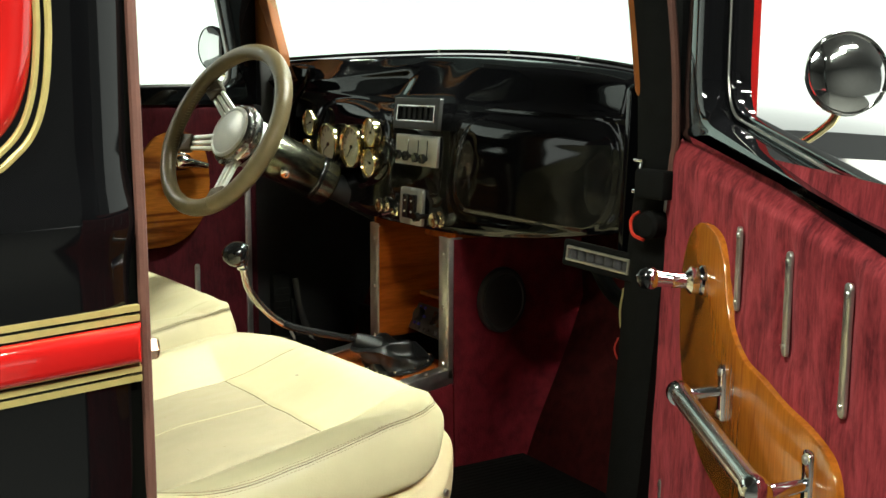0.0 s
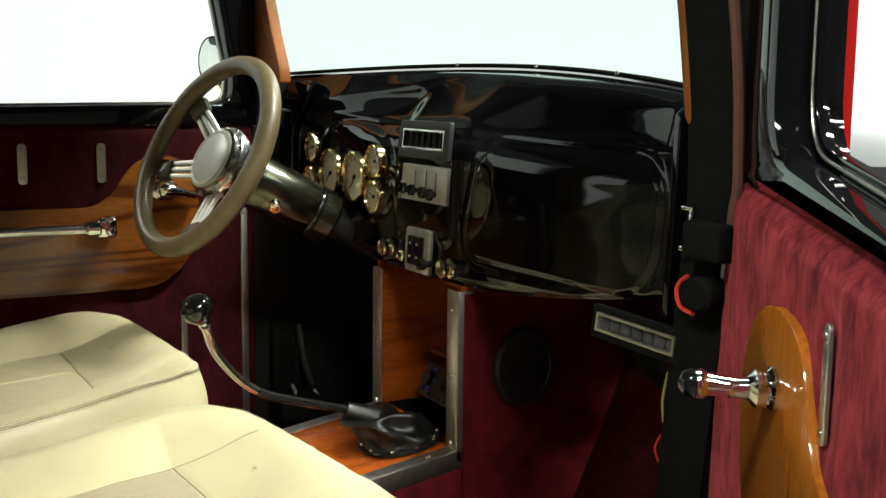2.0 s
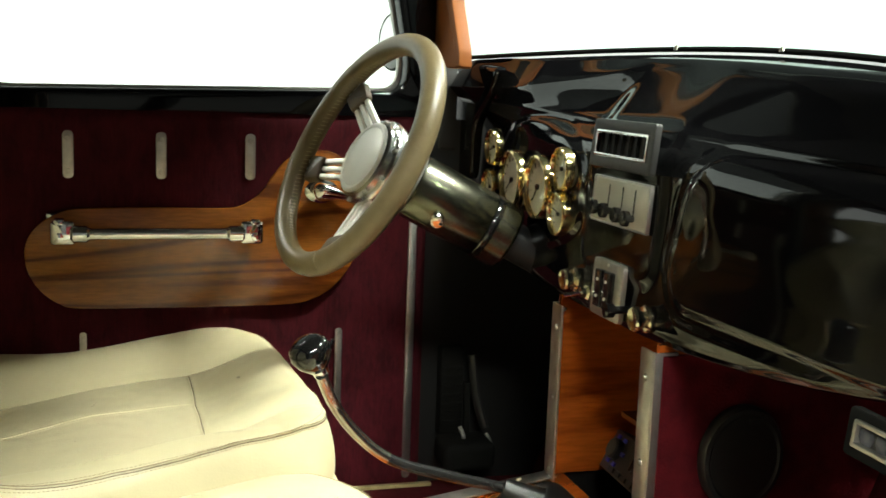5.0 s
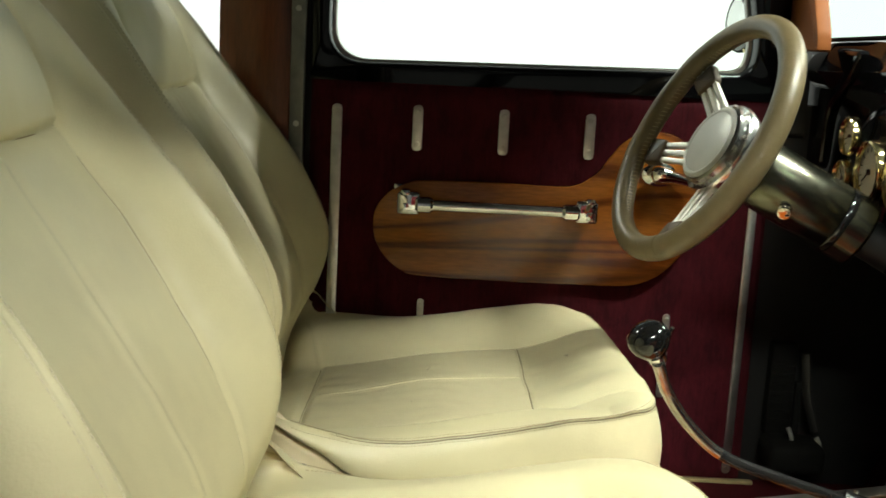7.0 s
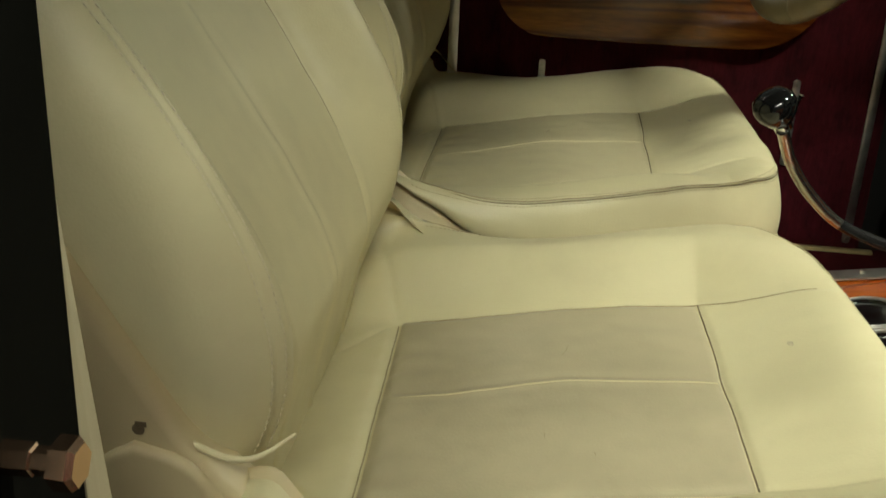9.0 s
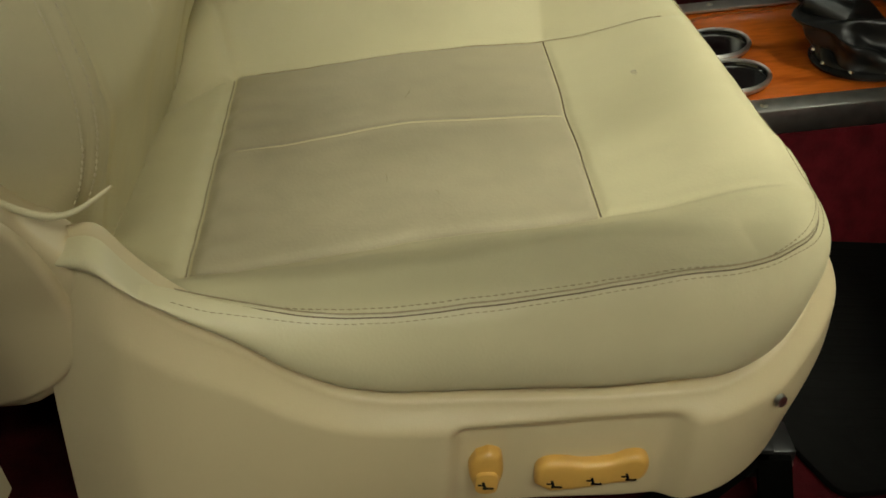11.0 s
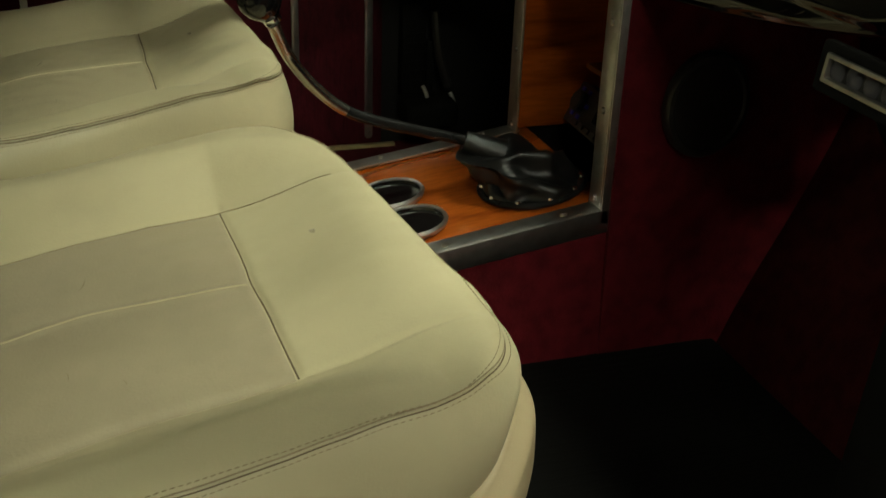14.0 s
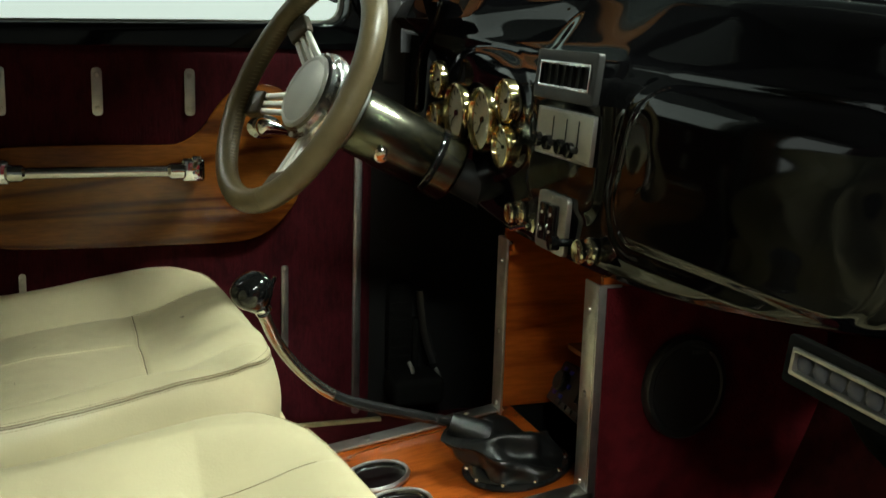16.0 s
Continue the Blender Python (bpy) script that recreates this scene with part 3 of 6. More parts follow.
part("window_reveal", tube([Q @ Vector((p[0] + 0.013, p[1] + 0.008, -0.008)) for p in rev], 0.0135, 12), RED, cab, "red painted window reveal")
for k, o in ((0.0, 0.0), (0.0075, 0.004)):
    part("pinstripe", tube([Q @ Vector((p[0] - 0.007 + k, p[1] - 0.008 + o, 0.0005)) for p in rev], 0.0026, 6), GOLD, cab, "gold pinstripe")
part("quarter_glass", prism([(0.104, 0.885), (0.55, 0.875), (0.55, 1.30), (0.092, 1.30)], Q @ Matrix.Translation((0, 0, 0.0)), 0.004), BLACK_PLASTIC, cab, "dark tinted quarter window")
part("door_seal", tube([(0.840, -0.767, 0.25), (0.856, -0.766, 0.60), (0.858, -0.767, 0.80), (0.850, -0.767, 1.0), (0.788, -0.770, 1.38)], 0.0042, 8), SEAL, cab, "brown rubber door seal")
post = part("lock_pillar", sheet(lambda u, v: Vector((0.730 + 0.125 * u - 0.02 * (v - 0.4), -0.774 + 0.010 * u, 0.2 + 1.2 * v)), 4, 20, lambda u, v: Vector((0.730 + 0.125 * u - 0.02 * (v - 0.4), -0.85, 0.2 + 1.2 * v))), PILLAR_BLACK, cab, "black painted lock pillar")
part("pillar_edge", prism([(0.645, 0.40), (0.69, 0.40), (0.715, 0.58), (0.725, 0.77), (0.729, 0.84), (0.715, 1.38), (0.704, 1.38), (0.718, 0.84), (0.717, 0.77), (0.690, 0.58)], Matrix(((1, 0, 0, 0.0), (0, 0, 1, -0.786), (0, 1, 0, 0), (0, 0, 0, 1))), 0.006, 0.002), PILLAR_TRIM, cab, "cream plastic pillar edge in a shaded tone")
st = part("striker", lathe([(0.010, -0.006), (0.010, 0.02), (0.0085, 0.021), (0.0085, 0.030), (0.016, 0.031), (0.016, 0.040), (0.013, 0.043), (0, 0.043)], Matrix(((1, 0, 0, 0.797), (0, 0, 1, -0.772), (0, -1, 0, 0.692), (0, 0, 0, 1))) @ Matrix.Diagonal((0.62, 0.62, 0.75, 1)), 6), COPPERY, cab, "chrome door striker bolt", smooth=20)
# sill plate with screws and outer sill
def sill_top(x0, x1, y0, y1):
    return lambda u, v: Vector((x0 + (x1 - x0) * u - 0.009 + 0.018 * v, y0 + (y1 - y0) * u + 0.005 * v, FLOOR + 0.004 + 0.0011 * math.cos(v * 38)))


sill = part("sill_plate", sheet(sill_top(0.6175, 0.505, -0.395, -0.05), 2, 28, lambda u, v: Vector((0.6175 - 0.1125 * u - 0.009 + 0.018 * v, -0.395 + 0.345 * u + 0.005 * v, FLOOR - 0.01))), SILL_BRASS, cab, "ribbed dull brass sill plate")
part("sill_plate", sheet(sill_top(0.757, 0.6185, -0.84, -0.397), 2, 28, lambda u, v: Vector((0.757 - 0.1385 * u - 0.009 + 0.018 * v, -0.84 + 0.443 * u + 0.005 * v, FLOOR - 0.01))), SILL_BRASS, cab, "ribbed dull brass sill plate")
for u in (0.08, 0.5, 0.93):
    part("screw", lathe([(0, 0.003), (0.004, 0.002), (0.005, 0)], Matrix.Translation((0.6175 - 0.1125 * u, -0.392 + 0.345 * u, FLOOR + 0.004)), 10), STEEL, sill)
part("outer_sill", sheet(lambda u, v: Vector((0.84 - 0.33 * u + 0.05 + 0.05 * math.sin(v * math.pi), -0.80 + 0.80 * u, FLOOR - 0.03 - 0.16 * v)), 6, 8, lambda u, v: Vector((0.84 - 0.33 * u, -0.80 + 0.80 * u, FLOOR - 0.03 - 0.16 * v))), BLACK_SATIN, cab, "gloss black outer sill")
part("outer_sill", sheet(lambda u, v: Vector((0.70 - 0.245 * u + 0.17 * v, -0.80 + 0.80 * u, FLOOR - 0.012 - 0.012 * v)), 6, 4, lambda u, v: Vector((0.70 - 0.245 * u + 0.17 * v, -0.80 + 0.80 * u, FLOOR - 0.05))), RUBBER, cab, "dull black outer sill")
part("sill_stripe", tube([(0.855, -0.78, FLOOR - 0.020), (0.536, 0.02, FLOOR - 0.020)], 0.0028, 8), RED, cab, "red painted stripe")
# windscreen with black rubber
ws = part("windscreen", sheet(lambda u, v: Vector((-0.50 + 1.07 * u, WS(min(0.5, -0.50 + 1.07 * u)) - 0.02 - 0.14 * v, WZ(-0.50 + 1.07 * u) - 0.003 + 0.43 * v)), 16, 4), SCREEN_GLASS, cab, "green-tinted curved windscreen")
ws.visible_shadow = False
part("windscreen_rubber", tube([(x, WS(min(0.5, x)) - 0.02, WZ(x)) for x in [-0.53 + 0.0366 * i for i in range(31)]], 0.0032, 8), RUBBER, cab)
for x in (-0.1, 0.12, 0.33):
    part("screw", lathe([(0, 0.003), (0.0025, 0.002), (0.004, -0.003)], Matrix.Translation((x, WS(x) - 0.022, WZ(x) + 0.002)), 10), STEEL, cab)

# ---- dashboard ----
dash = thing("dashboard", "gloss black painted dashboard with brass gauges", "dashboard")
FOOT = [(-0.0315, 0.80, 0), (-0.0335, 0.76, 0), (-0.037, 0.72, 0), (-0.040, 0.685, 0), (-0.042, 0.667, 0), (-0.041, 0.656, 0), (-0.036, 0.651, 0), (-0.012, 0.652, 0), (0.05, 0.66, 0), (0.12, 0.67, 0)]


def dash_profile(x):
    """Section of the dash: a flange under the windscreen, a rolled edge, on the driver's side an upright band, then the face."""
    e = max(0.0, abs(x + 0.02) - 0.05)
    taper = step(x, -0.47, -0.30)
    foot, fz = WS(max(-0.5, min(0.5, x))) - 0.014, WZ(x) - 0.0035
    taper *= 1 - 0.62 * step(x, 0.22, 0.52)
    top = Vector((foot - (0.042 + 0.006 * step(x, 0.0, 0.12)) * taper, fz - 0.0080 * taper - 0.0005))
    low = Vector((-0.030 + 0.10 * e * e, 0.838 - (0.05 * e * e + 0.026 * x + 0.03 * max(0.0, x) ** 2) * 0.6))
    w = step(-x, 0.075, 0.125)
    tall = 0.026 * max(0.0, min(1.0, (x + 0.43) / 0.30))
    edge = Vector((top.x - 0.012 - 0.008 * w, (top.y - 0.014) * (1 - w) + (0.904 + tall) * w))
    foot_band = edge.lerp(low, 0.30) * (1 - w) + Vector((edge.x - 0.0025, 0.903)) * w
    soft = 0.06 + 0.10 * (1 - w)
    pts = [Vector((foot + 0.012, fz + 0.003)), Vector((foot, fz)), top.lerp(Vector((foot, fz)), soft), top.lerp(edge, soft), edge.lerp(top, 0.2), edge.lerp(foot_band, 0.2), foot_band.lerp(edge, 0.2), foot_band.lerp(low, 0.15), foot_band.lerp(low, 0.55), low]
    for y, z, _ in FOOT:
        up = max(0.0, (z - 0.66) / 0.28)
        pts.append(Vector((y + 0.10 * e * e, z - (0.05 * e * e + 0.026 * x + 0.03 * max(0.0, x) ** 2) * up + 0.20 * e * e * (1 - up))))
    return smooth_line([(p.x, p.y, 0) for p in pts], 6)


def soft_box(x, z, a, b, r):
    """Signed distance to a rounded rectangle."""
    p, q = abs(x) - a + r, abs(z) - b + r
    return math.hypot(max(p, 0), max(q, 0)) + min(max(p, q), 0) - r


SECTIONS = {}


def dash_pt(u, v):
    x = -0.565 + 1.135 * u
    P = SECTIONS.setdefault(u, None) or dash_profile(x)
    SECTIONS[u] = P
    k = v * (len(P) - 1)
    i = min(int(k), len(P) - 2)
    y, z = (P[i] + (P[i + 1] - P[i]) * (k - i)).xy
    y += 0.03 * step(x, 0.515, 0.57) ** 2 * step(v, 0.25, 0.4)
    # swelling glove box door, centre stack and gauge panel
    s1, s2 = soft_box(x - 0.320 + 0.22 * (0.772 - z) * step(0.34 - x, 0.0, 0.12), z - 0.772, 0.187, 0.079, 0.060), soft_box(x - 0.010, z - 0.790, 0.098, 0.092, 0.035)
    d = ((x + 0.27) / 0.195) ** 2 + ((z - 0.782) / 0.086) ** 2
    face = step(z, 0.885, 0.862) * (1 - step(v, 0.80, 0.84))
    y -= face * (0.0022 * (1 - step(s1, -0.007, 0.001)) + 0.0050 * (1 - step(s1, -0.080, 0.0)) + 0.0008 * bell(s1 - 0.013, 0.005))
    y -= face * (0.0045 * (1 - step(s2, -0.014, 0.004)) + 0.007 * (1 - step(d, 0.80, 1.10)) + 0.0008 * bell(d - 1.16, 0.05))
    y -= 0.0016 * bell(z - 0.868 + 0.03 * x, 0.004) * step(v, 0.2, 0.3) * (1 - step(v, 0.5, 0.55))
    return Vector((x, y, z))


part("panel", sheet(dash_pt, 260, 190), BLACK, dash, smooth=80)
part("end_cap", prism(fillet([(-0.03, 0.66), (0.06, 0.67), (0.06, 0.89), (-0.02, 0.905)], 0.02, 4), Matrix(((0, 0, -1, 0.541), (1, 0, 0, 0.0), (0, 1, 0, 0), (0, 0, 0, 1))), 0.012, 0.004), BLACK, dash)
MF = lambda x, y, z, tilt=0: pose(x, y, z, 90 - tilt, 0, 0)      # plane facing the seats: x right, y up, z towards the seats


def gauge(x, y, z, r, needle, name="gauge"):
    m = MF(x, y, z)
    g = part(name, lathe([(r * 0.84, 0.0), (r, 0.0), (r, 0.007), (r * 0.97, 0.011), (r * 0.92, 0.012), (r * 0.87, 0.009), (r * 0.85, 0.005)], m, 40), BRASS, dash, "round gauge with a polished brass bezel")
    part("dial", lathe([(0, 0.005), (r * 0.88, 0.005)], m, 40), DIAL, g, "pale cream dial")
    bm = bmesh.new()
    for i in range(11):
        a = radians(220 - 26 * i)
        b = box((r * 0.70, 0, 0.0056), (r * 0.16, r * 0.03, 0.0008), m @ pose(0, 0, 0, 0, 0, math.degrees(a)))
        me = bpy.data.meshes.new("tmp")
        b.to_mesh(me)
        b.free()
        bm.from_mesh(me)
        bpy.data.meshes.remove(me)
    part("tick_marks", bm, KNOB, g, smooth=0)
    part("needle", join(box((r * 0.3, 0, 0.0066), (r * 0.62, r * 0.04, 0.001), m @ pose(0, 0, 0, 0, 0, needle)), lathe([(0, 0.0085), (r * 0.09, 0.0085), (r * 0.1, 0.0055)], m, 14)), KNOB, g, smooth=0)
    gl = part("lens", lathe([(0, 0.0125), (r * 0.45, 0.0115), (r * 0.87, 0.0088)], m, 32), LENS, g)
    gl.visible_shadow = False


for gx, gz, gr, nd in ((-0.398, 0.819, 0.027, 200), (-0.408, 0.760, 0.027, 130), (-0.316, 0.779, 0.042, 215), (-0.216, 0.779, 0.042, 230), (-0.137, 0.809, 0.0275, 60), (-0.141, 0.753, 0.0275, 160)):
    gauge(gx, -0.041, gz, gr, nd)


def air_vent(m, w, h, border, mats, slats, parent, name="air_vent"):
    v = part(name, ring_plate(fillet([(-w / 2 - border, -h / 2 - border), (w / 2 + border, -h / 2 - border), (w / 2 + border, h / 2 + border), (-w / 2 - border, h / 2 + border)], 0.004, 3), fillet([(-w / 2, -h / 2), (w / 2, -h / 2), (w / 2, h / 2), (-w / 2, h / 2)], 0.0012, 3), m, 0.007, 0.0015), mats[0], parent, "charcoal plastic air vent")
    part("bright_frame", ring_plate(fillet([(-w / 2, -h / 2), (w / 2, -h / 2), (w / 2, h / 2), (-w / 2, h / 2)], 0.0015, 3), fillet([(-w / 2 + 0.0035, -h / 2 + 0.0035), (w / 2 - 0.0035, -h / 2 + 0.0035), (w / 2 - 0.0035, h / 2 - 0.0035), (-w / 2 + 0.0035, h / 2 - 0.0035)], 0.001, 3), m @ Matrix.Translation((0, 0, 0.002)), 0.0065, 0.0008), mats[1], v, "bright metal frame")
    part("backing", box((0, 0, 0.0005), (w, h, 0.003), m), BLACK_PLASTIC, v, smooth=0)
    for i in range(slats):
        x = -w / 2 + w * (i + 0.5) / slats
        if mats[2] is LOUVRE:
            part("slat", lathe([(0, 0.012), (h * 0.30, 0.0105), (h * 0.42, 0.006), (h * 0.44, 0.002)], m @ Matrix.Translation((x, 0, 0)) @ Matrix.Diagonal((w / slats / h * 1.05, 1.0, 0.45, 1)), 14), mats[2], v)
        else:
            part("slat", box((x, 0, 0.0035), (0.0016, h * 0.92, 0.005), m), mats[2], v, smooth=0)


air_vent(MF(0.030, -0.043, 0.848, 6), 0.126, 0.029, 0.012, (GREY_PLASTIC, CHROME, RUBBER), 7, dash)
air_vent(frame_of((0.510, -0.040, 0.664), (1.0, 0.03, -0.03), (0.03, 0.1, 0.98)), 0.126, 0.021, 0.008, (RUBBER, ALU_DULL, LOUVRE), 7, dash)
part("vent_duct", tube(smooth_line([(0.44, 0.01, 0.645), (0.46, 0.03, 0.60), (0.52, 0.04, 0.585), (0.545, 0.05, 0.62)]), 0.012, 10), RUBBER, dash)
# heater panel with sliders
MP = MF(0.020, -0.0385, 0.785, 4)
hp = part("heater_panel", prism(fillet([(-0.068, -0.024), (0.068, -0.024), (0.068, 0.024), (-0.068, 0.024)], 0.002, 2), MP, 0.004, 0.0012), PANEL_CREAM, dash, "silver heater control panel with sliders")
part("panel_rim", ring_plate(fillet([(-0.070, -0.026), (0.070, -0.026), (0.070, 0.026), (-0.070, 0.026)], 0.002, 2), fillet([(-0.068, -0.024), (0.068, -0.024), (0.068, 0.024), (-0.068, 0.024)], 0.002, 2), MP, 0.005, 0.001), ALU, hp)
for sx in (-0.028, 0.006, 0.036):
    part("slot", box((sx, 0.003, 0.0042), (0.0018, 0.030, 0.0008), MP), KNOB, hp, smooth=0)
for sx, sy in ((-0.047, -0.010), (-0.020, -0.011), (0.013, -0.012), (0.036, -0.013)):
    part("slider_knob", lathe([(0.004, 0.004), (0.004, 0.010), (0.0085, 0.0105), (0.0085, 0.016), (0.007, 0.0175), (0, 0.0175)], MP @ Matrix.Translation((sx, sy, 0)), 16), KNOB, hp)
# switch plate, cigar lighter knobs, toggle
MS = MF(0.014, -0.044, 0.688, 3)
sp = part("switch_plate", prism(fillet([(-0.038, -0.032), (0.038, -0.032), (0.038, 0.032), (-0.038, 0.032)], 0.007, 4), MS, 0.006, 0.0015), ALU, dash, "aluminium window switch plate")
for sx in (-0.0108, 0.0108):
    sw = part("rocker_switch", prism(fillet([(sx - 0.0095, -0.021), (sx + 0.0095, -0.021), (sx + 0.0095, 0.021), (sx - 0.0095, 0.021)], 0.002, 2), MS @ Matrix.Translation((0, 0, 0.005)), 0.007, 0.0015), KNOB, sp)
    for sy in (-0.009, 0.010):
        part("marker", box((sx, sy, 0.0125), (0.003, 0.003, 0.001), MS), PANEL_CREAM, sw, smooth=0)
for sy in (-0.0275, 0.0275):
    part("screw", lathe([(0, 0.008), (0.002, 0.0078), (0.003, 0.006)], MS @ Matrix.Translation((0, sy, 0)), 10), STEEL, sp)
for kx, kz in ((-0.087, 0.681), (0.102, 0.674)):
    kb = part("pull_knob", lathe([(0.0145, 0), (0.0145, 0.003), (0.013, 0.005), (0.009, 0.006), (0.009, 0.010), (0.0120, 0.012), (0.0130, 0.016), (0.0115, 0.018), (0.008, 0.017), (0, 0.0165)], MF(kx, -0.042, kz), 28), PALE_BRASS, dash, "polished brass pull knob")
tg = part("toggle_switch", lathe([(0.0095, 0), (0.0095, 0.004), (0.006, 0.006), (0.006, 0.012), (0, 0.012)], MF(-0.046, -0.042, 0.673), 6), PALE_BRASS, dash, "brass toggle switch", smooth=20)
part("lever", tube([(-0.046, -0.052, 0.673), (-0.058, -0.068, 0.668)], [0.002, 0.0034]), CHROME, tg)
part("pull_stem", lathe([(0.0045, 0), (0.0045, 0.02), (0.008, 0.021), (0.008, 0.030), (0, 0.031)], MF(0.064, -0.043, 0.676), 16), KNOB, dash)
part("hook", tube(smooth_line([(-0.13, -0.035, 0.655), (-0.132, -0.045, 0.642), (-0.122, -0.048, 0.632), (-0.112, -0.042, 0.64)], 5), 0.0022, 6), CHROME, dash, "small wire hook under the dash")
# defroster boss and beads on the dash top
part("defroster_boss", lathe([(0.030, -0.004), (0.028, 0.000), (0.022, 0.002), (0.016, 0.001), (0, 0.000)], Matrix.Translation((-0.20, 0.050, 0.944)) @ Matrix.Diagonal((1.1, 0.6, 1, 1)), 24), BLACK, dash)
part("defroster_boss", lathe([(0.010, -0.004), (0.009, 0.003), (0, 0.005)], Matrix.Translation((-0.20, 0.024, 0.928)), 16), CHROME, dash)

# ---- steering wheel ----
WC, WN = Vector((-0.285, -0.2745, 0.815)), Vector((0.2045, -0.867, 0.454)).normalized()
WU = WN.cross(Vector((0, 0, 1))).normalized()
WV = WU.cross(WN)
MW = Matrix((WU, WV, WN)).transposed().to_4x4()
MW.translation = WC
wheel = thing("steering_wheel", "tan leather steering wheel with slotted billet spokes", "steering wheel")
MH = MW @ Matrix.Translation((0, 0, -0.019))           # dished hub
RW, RT = 0.158, 0.0145
part("rim", tube([MW @ Vector((RW * math.cos(a), RW * math.sin(a), 0)) for a in [2 * math.pi * i / 90 for i in range(90)]], RT, 18, True, 1.1), RIM_LEATHER, wheel)
bm = bmesh.new()
for i in range(150):
    a = 2 * math.pi * i / 150
    p, q = MW @ Vector(((RW - RT * 1.02) * math.cos(a), (RW - RT * 1.02) * math.sin(a), 0.004)), MW @ Vector(((RW - RT * 1.02) * math.cos(a + 0.02), (RW - RT * 1.02) * math.sin(a + 0.02), -0.004))
    s = box((0, 0, 0), (0.0010, 0.0010, 1), Matrix.Translation((p + q) / 2) @ (q - p).to_track_quat("Z", "Y").to_matrix().to_4x4() @ Matrix.Diagonal((1, 1, (q - p).length, 1)))
    me = bpy.data.meshes.new("tmp")
    s.to_mesh(me)
    s.free()
    bm.from_mesh(me)
    bpy.data.meshes.remove(me)
tagged(part("stitching", bm, STITCH, wheel, smooth=0), kind="stuff")
for ang in (40, -13, -106):
    R = MW @ pose(0, 0, 0, 0, 0, ang)
    part("rim_grip", tube([MW @ Vector((RW * math.cos(radians(ang) + d), RW * math.sin(radians(ang) + d), 0)) for d in [(-0.11 + 0.022 * i) for i in range(11)]], RT * 1.03, 18, False, 1.1), RIM_LEATHER, wheel)
    for k in (-1, 0, 1):
        part("spoke", prism([(0.040, k * 0.014 - 0.0042), (0.152, k * 0.0100 - 0.0032), (0.152, k * 0.0100 + 0.0032), (0.040, k * 0.014 + 0.0042)], R @ pose(0, 0, -0.056, 0, -17, 0), 0.006, 0.0012), SPOKE, wheel)
    part("spoke_wrap", prism(fillet([(0.122, -0.017), (0.150, -0.019), (0.150, 0.019), (0.122, 0.017)], 0.004, 3), R @ pose(0, 0, -0.0595, 0, -17, 0), 0.013, 0.004, 3), RIM_DARK, wheel, "leather wrapped spoke end")
    part("spoke_web", prism([(0.036, -0.021), (0.066, -0.018), (0.066, 0.018), (0.036, 0.021)], R @ pose(0, 0, -0.0575, 0, -17, 0), 0.005, 0.001), SPOKE, wheel)
part("hub", lathe([(0.050, -0.030), (0.058, -0.026), (0.0615, -0.012), (0.0600, -0.008), (0.0545, -0.006), (0.0545, 0.002), (0.0505, 0.005)], MH, 44), BILLET, wheel, "satin billet hub ring")
part("horn_button", lathe([(0.0500, 0.0), (0.0500, 0.006), (0.0465, 0.009), (0.0435, 0.0085), (0.0425, 0.0075), (0.040, 0.0085), (0, 0.0105)], MH, 44), HUB, wheel, "pearl white round horn button")
for i in range(9):
    a = 2 * math.pi * i / 9
    part("bolt", lathe([(0.0028, -0.008), (0.0028, -0.005), (0, -0.0048)], MH @ Matrix.Translation((0.0575 * math.cos(a), 0.0575 * math.sin(a), 0)), 8), STEEL, wheel)
# the column runs from the back of the hub into the dashboard, below the gauges
CA, CB = MH @ Vector((0, 0, -0.020)), Vector((-0.272, -0.100, 0.722))
MC = Matrix.Translation(CA) @ (CA - CB).to_track_quat("Z", "Y").to_matrix().to_4x4()
CL = (CB - CA).length
part("adapter", lathe([(0.030, 0.0), (0.048, 0.0), (0.046, -0.045), (0.044, -0.050), (0.030, -0.050)], MC, 40), ADAPTER, wheel, "pale aluminium hub adapter")
col = thing("steering_column", "smoked chrome steering column running into the dashboard", "steering column")
part("tube", lathe([(0.030, -0.051), (0.043, -0.051), (0.0445, -0.055), (0.0445, -CL + 0.003), (0.0425, -CL), (0.0425, -CL - 0.006), (0.0455, -CL - 0.008), (0.0455, -CL - 0.034), (0.042, -CL - 0.038), (0.026, -CL - 0.039)], MC, 48), COLUMN, col)
part("lower_tube", lathe([(0.026, -CL - 0.03), (0.026, -CL - 0.40)], MC, 24), BLACK_SATIN, col)
part("ring", lathe([(0.0450, -CL + 0.001), (0.0458, -CL - 0.001), (0.0458, -CL - 0.005), (0.0450, -CL - 0.007)], MC, 48), KNOB, col, "black band on the column")
KV = MC.inverted().to_3x3() @ Vector((0.80, -0.45, -0.30))
KV.z = 0
part("key_lock", lathe([(0.008, -0.003), (0.008, 0.005), (0.006, 0.007), (0.0055, 0.012), (0.008, 0.014), (0, 0.015)], Matrix.Translation(MC @ (Vector((0, 0, -0.095)) + KV.normalized() * 0.044)) @ (MC.to_3x3() @ KV).to_track_quat("Z", "Y").to_matrix().to_4x4(), 18), CHROME, col, "chrome hazard knob on the column")

# ---- centre console ----
console = thing("centre_console", "reddish plywood centre console edged with aluminium angle", "console")
CX0, CX1, CZ, CY = -0.128, 0.138, 0.425, -0.045
DECK = Matrix.Translation((0, -0.05, CZ)) @ pose(0, 0, 0, 9, 0, 0) @ Matrix.Translation((0, 0.05, -CZ))      # the deck falls to the rear
deck_z = lambda y: CZ + 0.158 * (y + 0.05)
